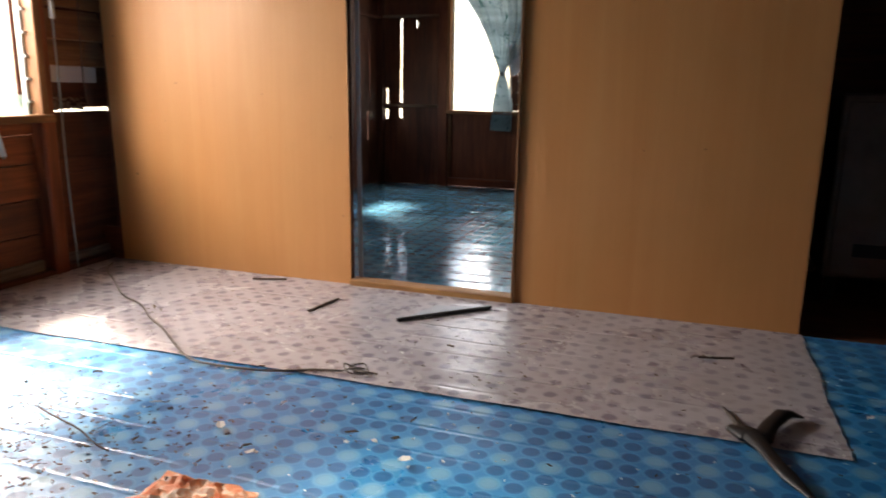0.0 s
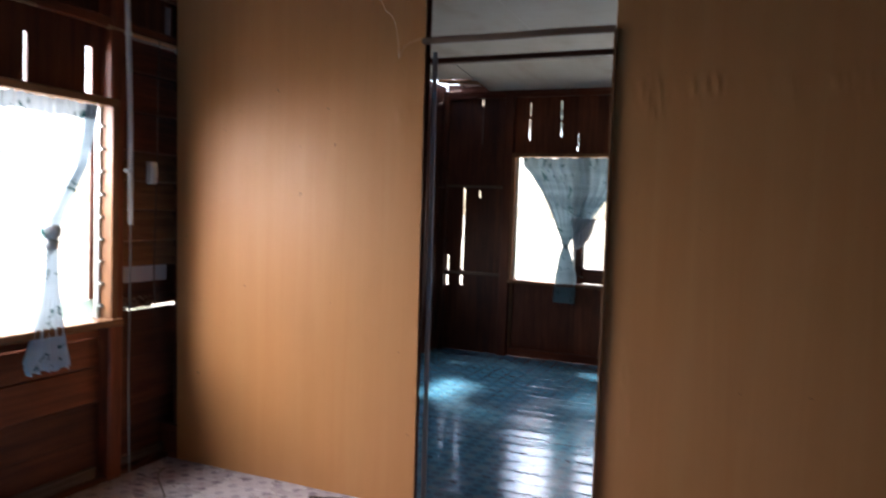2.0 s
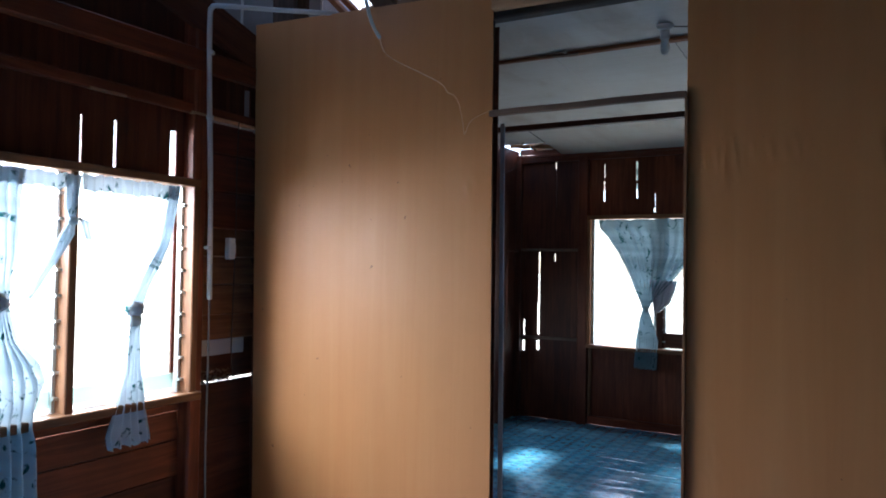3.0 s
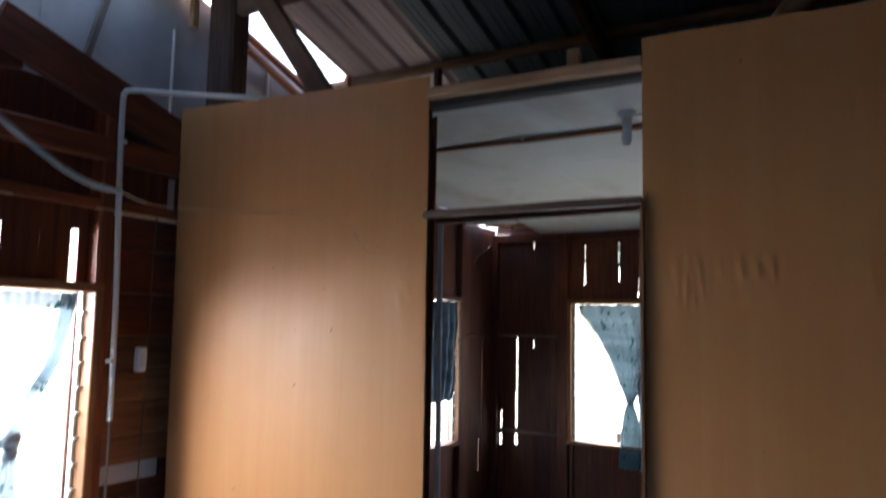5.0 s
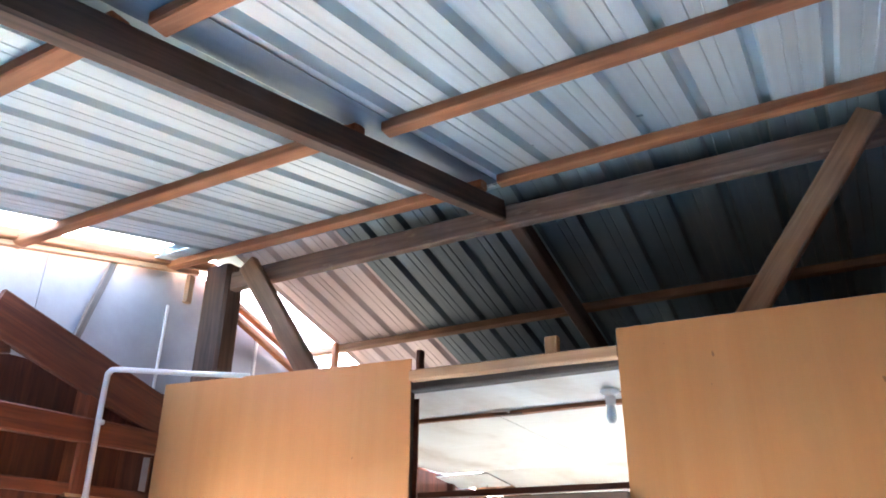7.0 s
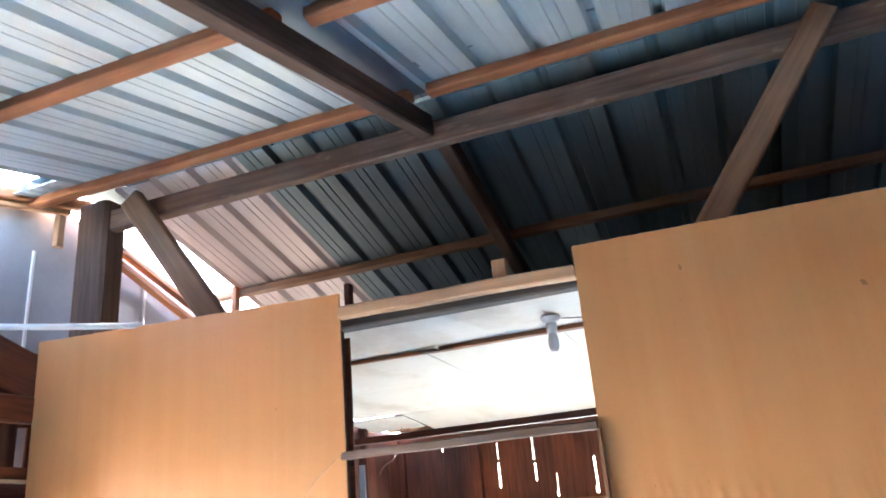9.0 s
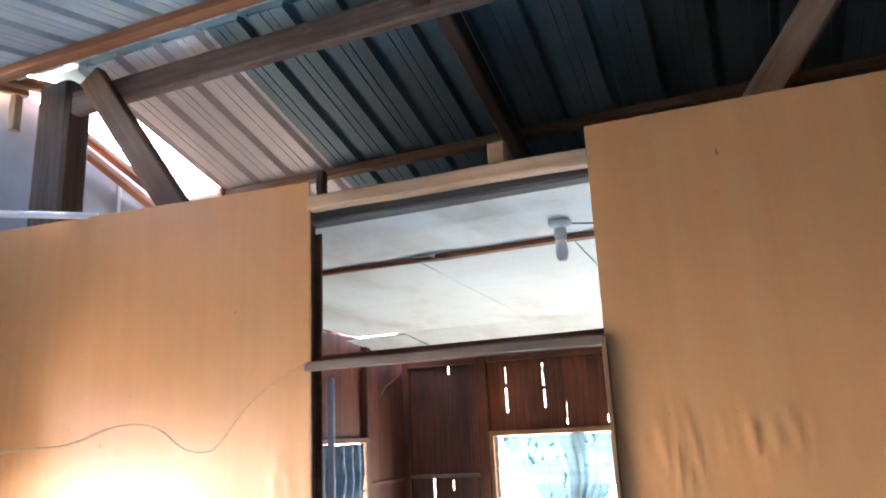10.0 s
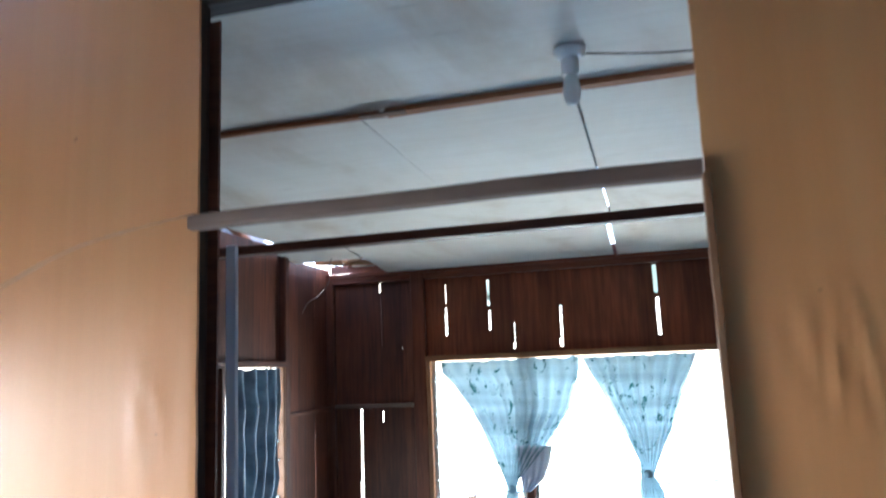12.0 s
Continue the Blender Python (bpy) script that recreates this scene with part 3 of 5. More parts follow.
timber("raking_board", (WEST + 0.006, -0.72, 2.50), (WEST + 0.006, -2.7, 2.05), 0.20, 0.028, M_DARKWOOD, wall_w, side=(0, 0, 1))
west_planks([-2.2, -2.0, -1.8, -1.6, -1.42, -1.25, -1.1, -0.95, -0.80], 2.38, 2.50, [], M_DARKWOOD, off=0.03)


def louvre_channel(parent, x, y, z0, z1, along="y"):
    """An upright metal channel with the little clips that once held glass blades."""
    bm = box_bm(x - 0.012, x + 0.012, y - 0.006, y + 0.006, z0, z1)
    part("louvre_channel", bm, M_CHANNEL, parent)
    n = int((z1 - z0) / 0.095)
    bm = bmesh.new()
    for k in range(n):
        z = z0 + 0.05 + k * 0.095
        s = box_bm(x + 0.012, x + 0.030, y - 0.010, y + 0.010, z, z + 0.010) if along == "y" else box_bm(x - 0.010, x + 0.010, y - 0.030, y - 0.012, z, z + 0.010)
        me = bpy.data.meshes.new("clip")
        s.to_mesh(me)
        s.free()
        bm.from_mesh(me)
        bpy.data.meshes.remove(me)
    part("blade_clips", bm, M_CHANNEL, parent)


win = thing("window_1", kind="structure")
y0, y1, z0, z1 = W_WIN
x = WEST - 0.005
timber("jamb", (x, y1 + 0.018, z0 - 0.02), (x, y1 + 0.018, z1 + 0.03), 0.036, 0.11, M_FRAME, win, side=(0, 1, 0))
timber("jamb", (x, y0 - 0.018, z0 - 0.02), (x, y0 - 0.018, z1 + 0.03), 0.036, 0.11, M_FRAME, win, side=(0, 1, 0))
for ym in (-0.925,):
    timber("mullion", (x, ym, z0), (x, ym, z1), 0.034, 0.10, M_FRAME, win, side=(0, 1, 0))
timber("window_head", (x, y0 - 0.03, z1 + 0.018), (x, y1 + 0.036, z1 + 0.018), 0.036, 0.112, M_FRAME, win)
timber("window_sill", (x + 0.008, y0 - 0.04, z0 - 0.016), (x + 0.008, y1 + 0.05, z0 - 0.016), 0.034, 0.13, M_FRAME, win)
for ym in (y1 - 0.008, -0.925 - 0.026, -0.925 + 0.026, y0 + 0.008):
    louvre_channel(win, x - 0.02, ym, z0, z1)

# ---- gable, left of everything ----
gable = thing("wall_gable", kind="structure")
GX = -1.86


def roof_near(y):
    return 3.10 + 0.23 * (y - 0.20)


def roof_far(y):
    return 3.13 - 0.265 * (y - 0.25)


for k, (ya, yb) in enumerate(((-3.5, -2.72), (-2.74, -1.95), (-1.97, -1.18), (-1.20, -0.52), (-0.56, 0.075), (0.06, 0.70), (0.68, 1.5), (1.48, 2.3), (2.28, 3.1), (3.08, 3.5))):
    bm = bmesh.new()
    xx = GX - (0.008 if k % 2 else 0.0)
    top = lambda y: (roof_near(y) - 0.02 if y < 0.22 else roof_far(y) - 0.06)
    pts = [(ya, 1.9), (yb, 1.9), (yb, top(yb))] + ([(0.22, top(0.2199))] if ya < 0.22 < yb else []) + [(ya, top(ya))]
    f = [bm.verts.new((xx, y, z)) for y, z in pts]
    b_ = [bm.verts.new((xx - 0.006, y, z)) for y, z in pts]
    bm.faces.new(f)
    bm.faces.new(b_[::-1])
    for i in range(len(pts)):
        j = (i + 1) % len(pts)
        bm.faces.new((f[j], f[i], b_[i], b_[j]))
    bmesh.ops.recalc_face_normals(bm, faces=bm.faces[:])
    part("cement_sheet", bm, M_GABLE, gable)
for ys in (0.066, 0.69):
    timber("cover_strip", (GX + 0.006, ys, 1.95), (GX + 0.006, ys, 2.86), 0.012, 0.01, M_WHITE, gable, side=(0, 1, 0), rough=0)
timber("gable_rafter", (-1.80, -3.6, roof_near(-3.6) + 0.004), (-1.80, 0.26, roof_near(0.26) + 0.004), 0.045, 0.05, M_PURLIN, gable, "reddish sawn gable rafter")
timber("gable_batten", (-1.815, -3.6, roof_near(-3.6) - 0.034), (-1.815, 0.18, roof_near(0.18) - 0.034), 0.022, 0.03, M_STRIP, gable, "thin pale batten")
timber("gable_rafter", (-1.80, 0.24, 3.045), (-1.80, 3.6, 3.045 - 0.31 * 3.36), 0.03, 0.04, M_PURLIN, gable, "reddish sawn gable rafter")
timber("gable_rafter", (-1.80, 0.30, 2.965), (-1.80, 3.6, 2.965 - 0.34 * 3.30), 0.03, 0.04, M_PURLIN, gable, "reddish sawn gable rafter")
timber("stick", (-1.83, -0.28, 2.95), (-1.83, -0.42, 2.42), 0.03, 0.02, M_GREYTIMBER, gable, "thin grey stick", side=(0, 1, 0))
timber("bracket", (-1.79, 0.12, 3.02), (-1.79, 0.12, 2.88), 0.035, 0.03, M_STRIP, gable, "short pale block", side=(0, 1, 0))

part("fascia", box_bm(-1.868, -1.862, -3.6, -1.3, 1.9, 2.0), M_GABLE, gable)
# ---- roof ----
roof = thing("roof", kind="structure")


def ribbed(name, x_left, x_right, ya, yb, zf, material, parent, pitch=0.1855, phase=-0.045):
    """A ribbed steel sheet between two heights on the slope, with raised trapezoid ribs that run down it."""
    prof = []
    k = math.floor((x_left - phase) / pitch) - 1
    while phase + k * pitch < x_right + pitch:
        c = phase + k * pitch
        for dx, dz in ((-0.022, 0.0), (-0.013, 0.034), (0.013, 0.034), (0.022, 0.0), (0.072, 0.0), (0.075, 0.004), (0.078, 0.0), (0.108, 0.0), (0.111, 0.004), (0.114, 0.0)):
            if x_left <= c + dx <= x_right:
                prof.append((c + dx, dz))
        k += 1
    if prof[0][0] > x_left + 0.001:
        prof.insert(0, (x_left, 0.0))
    if prof[-1][0] < x_right - 0.001:
        prof.append((x_right, 0.0))
    bm = bmesh.new()
    n = 6
    rows = []
    for j in range(n + 1):
        y = ya + (yb - ya) * j / n
        rows.append([bm.verts.new((px, y, zf(y) + dz + 0.004 * noise.noise((px * 2, y * 1.5, 4)))) for px, dz in prof])
    for a, b_ in zip(rows, rows[1:]):
        for i in range(len(prof) - 1):
            bm.faces.new((a[i], a[i + 1], b_[i + 1], b_[i]))
    shell(bm, (0, 0, 0.002))
    return part(name, bm, material, parent)




def sheet_strip(xa, xb):
    """A flat length of older sheet lapped under the new one between two ribs."""
    bm = bmesh.new()
    rows = [[bm.verts.new((x, y, roof_near(y) - 0.005)) for x in (xa, xb)] for y in (-3.9, -2.6, -1.3, 0.06)]
    for a, b_ in zip(rows, rows[1:]):
        bm.faces.new((a[0], a[1], b_[1], b_[0]))
    shell(bm, (0, 0, 0.001))
    return bm


xs = [-1.52, -0.12, 0.605, 1.347, 2.089, 3.2]
# unseen overhang west of the gable, added to hold off the sun
for xa, xb, ya, yb in ((-2.35, -0.12, -3.95, -1.22), (-1.55, -0.12, -1.22, -0.12), (-2.35, -1.90, -1.22, -0.12), (-2.35, -0.12, -0.12, 0.11)):
    ribbed("roof_sheet", xa, xb, ya, yb, roof_near, M_ROOF, roof)
for i, (a, b_) in enumerate(zip(xs[1:], xs[2:])):
    lift = 0.0025 * ((i + 1) % 2)
    ribbed("roof_sheet", a - 0.02, b_ + 0.02, -3.95, 0.11, lambda y, l=lift: roof_near(y) + l, M_ROOF, roof)
# far slope: one pale sheet beside the gable, dark ones, and a slit between two of them
# unseen eave out to y 4.3, added to shade the back window
for i, (a, b_, ya, yb, mt) in enumerate(((-1.60, -0.985, 0.215, 4.3, M_ROOFPALE), (-1.0, -0.237, 0.215, 4.3, M_ROOFDARK), (-0.255, 0.055, 2.35, 4.3, M_ROOFDARK), (0.085, 0.511, 2.35, 4.3, M_ROOFDARK), (-0.255, 0.511, 0.215, 2.40, M_ROOFDARK), (0.49, 1.259, 0.215, 4.3, M_ROOFDARK), (1.24, 2.0, 0.215, 4.3, M_ROOFDARK), (1.98, 3.2, 0.215, 4.3, M_ROOFDARK))):
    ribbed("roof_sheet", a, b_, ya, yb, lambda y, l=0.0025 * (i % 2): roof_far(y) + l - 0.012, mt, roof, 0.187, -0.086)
part("dull_strip", sheet_strip(-0.200, -0.085), M_DULL, roof, "dull blue strip of older sheet")
# ridge cap; its dark colour stands in for shade on the underside
bm = bmesh.new()
a = [bm.verts.new((x, y, z)) for x in (-1.78, 3.2) for y, z in ((-0.12, roof_near(-0.12) + 0.036), (0.24, roof_near(0.24) + 0.045), (0.50, roof_far(0.50) + 0.034))]
bm.faces.new((a[0], a[3], a[4], a[1]))
bm.faces.new((a[1], a[4], a[5], a[2]))
shell(bm, (0, 0, 0.002))
part("ridge_cap", bm, M_ROOFDARK, roof)
for y, xa, xb in ((-2.24, -1.84, 3.1), (-1.475, -1.84, -0.22), (-1.43, -0.16, 3.1), (-0.72, -1.84, -0.17), (-0.672, -0.11, 3.1), (0.005, -1.84, -0.12), (0.013, -0.06, 3.1), (-3.0, -1.84, 3.1)):
    z = roof_near(y) - 0.021
    timber("purlin", (xa, y, z), (xb, y, z), 0.038, 0.05, M_PURLIN, roof, "reddish raw sawn roof purlin", side=(0, 0, 1), rough=0.004, steps=14, seed=y)
# far purlins take a browner timber colour in place of shade
for y, xa, xb in ((1.08, -1.84, 3.1), (1.95, -1.84, 3.1), (2.8, -1.84, 3.1), (0.36, -1.84, 3.1)):
    z = roof_far(y) - 0.034
    timber("purlin", (xa, y, z), (xb, y, z), 0.038, 0.05, M_BRACE, roof, "brown sawn roof purlin", side=(0, 0, 1), rough=0.004, steps=14, seed=y)
timber("ridge_beam", (-1.60, 0.225, 2.990), (3.1, 0.225, 2.990), 0.092, 0.045, M_BEAM, roof, "long grey-brown weathered ridge beam", rough=0.005, steps=16)
for x0_, x1_ in ((-0.28, -0.148), (2.1, 2.2)):
    timber("rafter", (x0_, -3.7, roof_near(-3.7) - 0.083), (x1_, 0.198, roof_near(0.198) - 0.083), 0.085, 0.055, M_OLDPOST, roof, "dark brown sawn rafter", side=(0, 0, 1), rough=0.004, steps=12)
for xr in (-0.12, 2.2):
    timber("rafter", (xr, 0.25, roof_far(0.25) - 0.10), (xr, 2.7, roof_far(2.7) - 0.10), 0.085, 0.055, M_OLDPOST, roof, side=(0, 0, 1))
timber("corner_post", (-1.705, 0.26, 0.0), (-1.705, 0.26, 3.09), 0.165, 0.12, M_OLDPOST, roof, "dark old square corner post", side=(1, 0, 0))
timber("brace", (-1.45, 0.16, 3.03), (-0.87, 0.165, 2.24), 0.095, 0.045, M_BRACE, roof, "brown slanting roof brace", side=(1, 0, 0.6), seed=3)
timber("brace", (1.16, 0.17, 3.03), (0.545, 0.16, 2.20), 0.078, 0.045, M_BRACE, roof, "brown slanting roof brace", side=(1, 0, -0.6), seed=4)
timber("strut", (-1.59, 1.05, 2.70), (-1.59, 1.05, 2.90), 0.03, 0.04, M_PURLIN, roof, side=(1, 0, 0))
for xb in (0.62, 1.30):
    timber("post", (2.9, xb, 0), (2.9, xb, 2.7), 0.09, 0.09, M_OLDPOST, roof, side=(0, 1, 0))

# ---- partition ----
part_w = thing("wall_partition", kind="structure")


def ply_panel(tl, tr, bl, br, marks, label):
    """A sheet of 6 mm plywood hung on the studs. marks: (x, z, width, height, depth) of blistered veneer."""
    bm = bmesh.new()
    nx, nz = 150, 130
    g = {}
    for i in range(nx + 1):
        for j in range(nz + 1):
            u, v = i / nx, j / nz
            x = (bl[0] + (br[0] - bl[0]) * u) * (1 - v) + (tl[0] + (tr[0] - tl[0]) * u) * v
            z = (bl[1] + (br[1] - bl[1]) * u) * (1 - v) + (tl[1] + (tr[1] - tl[1]) * u) * v
            d = 0.003 * noise.noise((x * 1.1, z * 0.9, 2.0))
            for mx, mz, mw, mh, md in marks:
                q = ((x - mx) / mw) ** 2 + ((z - mz) / mh) ** 2
                if q < 1:
                    d += md * (1 - q) * (0.3 + abs(noise.noise((x * 48 + z * 9, z * 11.0, 7.0))) * 1.8)
            if i in (0, nx) or j in (0, nz):
                x += 0.0012 * noise.noise((x * 40, z * 40, 1))
                z += 0.0012 * noise.noise((x * 40, z * 40, 9))
                d *= 0.3
            g[i, j] = bm.verts.new((x, -d, z))
    for i in range(nx):
        for j in range(nz):
            bm.faces.new((g[i, j], g[i + 1, j], g[i + 1, j + 1], g[i, j + 1]))
    shell(bm, (0, 0.006, 0))
    ob = part("plywood_panel", bm, M_PLY, part_w, label, smooth=True)
    return ob


ply_panel((-1.692, 2.44), (-0.42, 2.392), (-1.648, 0.003), (-0.402, 0.003), [(-0.90, 0.62, 0.18, 0.30, 0.0015), (-0.50, 1.62, 0.05, 0.14, 0.003), (-1.0, 1.45, 0.2, 0.5, 0.001)], "tall orange varnished plywood panel with a long vertical grain")
ply_panel((0.332, 2.392), (1.400, 2.375), (0.326, 0.003), (1.392, 0.003), [(0.43, 1.64, 0.10, 0.14, 0.0045), (0.62, 1.67, 0.12, 0.09, 0.0045), (0.85, 1.66, 0.13, 0.08, 0.0045), (1.08, 1.67, 0.12, 0.08, 0.0045), (1.27, 1.65, 0.10, 0.10, 0.005), (0.42, 0.55, 0.07, 0.3, 0.003)], "tall orange varnished plywood panel with blistered veneer")
for xs_, mt in ((-1.62, M_DARKWOOD), (-1.0, M_DARKWOOD), (-0.456, M_OLDPOST), (0.365, M_DARKWOOD), (0.9, M_DARKWOOD), (1.36, M_DARKWOOD)):
    top = 2.19 if -0.5 < xs_ < 0.5 else 2.36
    timber("stud", (xs_, 0.034, 0.0), (xs_, 0.034, 2.28 if abs(xs_ + 0.456) < 0.01 else top), 0.045, 0.05, mt, part_w, side=(1, 0, 0))
timber("door_casing", (0.3275, -0.008, 0.0), (0.3315, -0.008, 1.885), 0.010, 0.018, M_FRAME, part_w, side=(1, 0, 0), label="narrow worn door casing strip")
timber("door_head", (-0.424, -0.002, 1.893), (0.328, -0.004, 1.894), 0.023, 0.026, M_PALEWOOD, part_w, "dusty grey-brown door head rail", rough=0.003)
timber("top_strip", (-0.423, 0.014, 2.330), (0.331, 0.010, 2.318), 0.038, 0.04, M_STRIP, part_w, "pale new top rail", rough=0.003)
timber("top_beam", (-1.65, 0.072, 2.318), (1.40, 0.072, 2.312), 0.060, 0.055, M_OLDBEAM, part_w, "grey weathered top beam", rough=0.004)
timber("block", (0.107, 0.034, 2.342), (0.107, 0.034, 2.405), 0.045, 0.03, M_STRIP, part_w, "small pale wooden block", side=(1, 0, 0))
timber("stub", (-0.405, 0.04, 2.36), (-0.405, 0.04, 2.43), 0.02, 0.03, M_DARKWOOD, part_w, side=(1, 0, 0))
timber("sill_strip", (-0.400, 0.018, 0.014), (0.326, 0.018, 0.014), 0.028, 0.075, M_SILL, part_w, "orange wooden threshold strip")
# filler added to stop a light leak at the foot of the corner
part("corner_filler", box_bm(-1.84, -1.655, 0.004, 0.030, -0.008, 0.16), M_DARKWOOD, part_w)
part("backing", box_bm(-1.70, -0.42, 0.060, 0.066, 0.0, 2.26), M_DARKWOOD, part_w)
part("backing", box_bm(0.40, 1.38, 0.060, 0.066, 0.0, 2.26), M_DARKWOOD, part_w)

# ---- back room ----
wall_b = thing("wall_north", kind="structure")
BMX = Matrix.Translation((0, BACK, 0))


def back_planks(cuts, z0, z1, notches, material):
    for a, b_ in zip(cuts, cuts[1:]):
        plank("plank", a, b_, z0, z1, 0.010, material, wall_b, Matrix.Translation((0, BACK + random.random() * 0.002, 0)), [n_[1:] for n_ in notches if abs(n_[0] - b_) < 0.012])


B_WIN = (-1.045, 0.66, 0.665, 1.690)
back_planks([-1.72, -1.64, -1.505, -1.365, -1.23, -1.10], 0.0, 2.24,
            [(-1.64, 0.565, 0.66, 0.026), (-1.64, 0.70, 0.84, 0.018), (-1.505, 0.575, 0.665, 0.030), (-1.505, 0.71, 1.0, 0.024), (-1.505, 1.0, 1.425, 0.017), (-1.365, 1.34, 1.41, 0.012), (-1.365, 2.13, 2.19, 0.016), (-1.365, 1.80, 2.12, 0.003), (-1.23, 1.775, 1.79, 0.005)], M_DARKWOOD)
back_planks([-1.10, -0.941, -0.80, -0.672, -0.530, -0.38, -0.250, -0.10, 0.04, 0.17, 0.295, 0.44, 0.58, 0.73, 0.9, 1.06, 1.22, 1.38], 1.725, 2.24,
            [(-0.941, 1.84, 2.015, 0.014), (-0.941, 2.035, 2.155, 0.010), (-0.672, 1.86, 1.985, 0.013), (-0.672, 2.005, 2.165, 0.018), (-0.530, 1.745, 1.785, 0.014), (-0.530, 1.785, 1.90, 0.005), (-0.250, 1.745, 1.80, 0.022), (-0.250, 1.80, 1.99, 0.013), (0.295, 1.785, 2.0, 0.018), (0.295, 2.02, 2.185, 0.024)], M_REDWOOD)
back_planks([-1.10, -0.93, -0.78, -0.64, -0.50, -0.36, -0.2, -0.05, 0.10, 0.25, 0.4, 0.55, 0.7, 0.86, 1.02, 1.2, 1.38], 0.0, 0.64, [], M_REDWOOD)
back_planks([0.70, 0.86, 1.02, 1.2, 1.38], 0.64, 1.725, [], M_REDWOOD)
timber("corner_post", (-1.70, BACK - 0.02, 0), (-1.70, BACK - 0.02, 2.26), 0.05, 0.05, M_DARKWOOD, wall_b, side=(1, 0, 0))
timber("post", (-1.115, BACK - 0.022, 0), (-1.115, BACK - 0.022, 2.24), 0.085, 0.045, M_REDWOOD, wall_b, side=(1, 0, 0))
timber("ledge", (-1.70, BACK - 0.018, 1.44), (-1.16, BACK - 0.018, 1.44), 0.024, 0.035, M_PALEWOOD, wall_b, "dusty narrow wall rail")
timber("ledge", (-1.70, BACK - 0.018, 0.688), (-1.16, BACK - 0.018, 0.688), 0.024, 0.035, M_PALEWOOD, wall_b, "dusty narrow wall rail")
timber("top_rail", (-1.72, BACK - 0.02, 2.215), (1.38, BACK - 0.02, 2.215), 0.045, 0.04, M_REDWOOD, wall_b)
timber("skirting", (-1.06, BACK - 0.02, 0.042), (1.38, BACK - 0.02, 0.042), 0.065, 0.035, M_REDWOOD, wall_b)
timber("upright", (-1.055, BACK - 0.012, 0.08), (-1.055, BACK - 0.012, 0.62), 0.022, 0.022, M_FRAME, wall_b, side=(1, 0, 0))

win = thing("window_2", kind="structure")
x0, x1, z0, z1 = B_WIN
y = BACK - 0.005
timber("jamb", (x0 - 0.014, y, z0 - 0.02), (x0 - 0.014, y, z1 + 0.03), 0.028, 0.09, M_FRAME, win, side=(1, 0, 0))
timber("jamb", (x1 + 0.014, y, z0 - 0.02), (x1 + 0.014, y, z1 + 0.03), 0.028, 0.09, M_FRAME, win, side=(1, 0, 0))
timber("mullion", (-0.485, y + 0.01, z0), (-0.485, y + 0.01, z1), 0.06, 0.07, M_DARKWOOD, win, side=(1, 0, 0))
timber("window_head", (x0 - 0.03, y, z1 + 0.018), (x1 + 0.03, y, z1 + 0.018), 0.034, 0.10, M_FRAME, win)
timber("window_sill", (x0 - 0.03, y - 0.01, z0 - 0.020), (x1 + 0.03, y - 0.01, z0 - 0.020), 0.030, 0.11, M_FRAME, win)
for xm in (x0 + 0.012, -0.485 - 0.035, -0.485 + 0.035, x1 - 0.012):
    louvre_channel(win, xm, y - 0.005, z0, z1, "x")
part("lower_board", box_bm(-0.455, 0.64, BACK - 0.02, BACK + 0.03, 0.67, 0.785), M_DARKWOOD, win)

# west wall of the back room, with its window
wall_w2 = thing("wall_west_room", kind="structure")
R_WIN = (1.42, 2.60, 0.678, 1.69)


def room_planks(cuts, z0, z1, notches, material):
    for a, b_ in zip(cuts, cuts[1:]):
        plank("plank", a, b_, z0, z1, 0.010, material, wall_w2, Matrix(((0, -1, 0, WEST - random.random() * 0.002), (1, 0, 0, 0), (0, 0, 1, 0), (0, 0, 0, 1))), [n_[1:] for n_ in notches if abs(n_[0] - b_) < 0.012])


room_planks([2.66, 2.84, 3.02, 3.06, 3.28], 0.0, 2.3, [(2.52, 0.42, 0.57, 0.014), (3.02, 0.39, 0.64, 0.022), (3.06, 0.77, 1.31, 0.010)], M_DARKWOOD)
room_planks([0.06, 0.22, 0.38, 0.54, 0.70, 0.86, 1.02, 1.18, 1.36], 0.0, 2.4, [(0.54, 0.6, 0.9, 0.01)], M_DARKWOOD)
room_planks([1.36, 1.52, 1.7, 1.86, 2.02, 2.2, 2.36, 2.52, 2.66], 0.0, 0.64, [], M_DARKWOOD)
room_planks([1.36, 1.52, 1.7, 1.86, 2.02, 2.2, 2.36, 2.52, 2.66], 1.72, 2.35, [], M_DARKWOOD)
timber("post", (WEST + 0.02, 2.64, 0), (WEST + 0.02, 2.64, 2.3), 0.05, 0.05, M_DARKWOOD, wall_w2, side=(0, 1, 0))
timber("ledge", (WEST + 0.016, 2.67, 1.43), (WEST + 0.016, 3.24, 1.43), 0.022, 0.03, M_DARKWOOD, wall_w2)
win = thing("window_3", kind="structure")
x = WEST - 0.003
# planks added over the unseen part of the window to cut the sun
room_planks([1.42, 1.58, 1.74, 1.89, 2.03], 0.64, 1.72, [], M_DARKWOOD)
for yj in (R_WIN[0] - 0.014, R_WIN[1] + 0.014, 2.03):
    timber("jamb", (x, yj, R_WIN[2]), (x, yj, R_WIN[3]), 0.030, 0.09, M_FRAME if yj > 2.5 else M_DARKWOOD, win, side=(0, 1, 0))
timber("window_head", (x, R_WIN[0] - 0.03, R_WIN[3] + 0.016), (x, R_WIN[1] + 0.03, R_WIN[3] + 0.016), 0.032, 0.10, M_DARKWOOD, win)
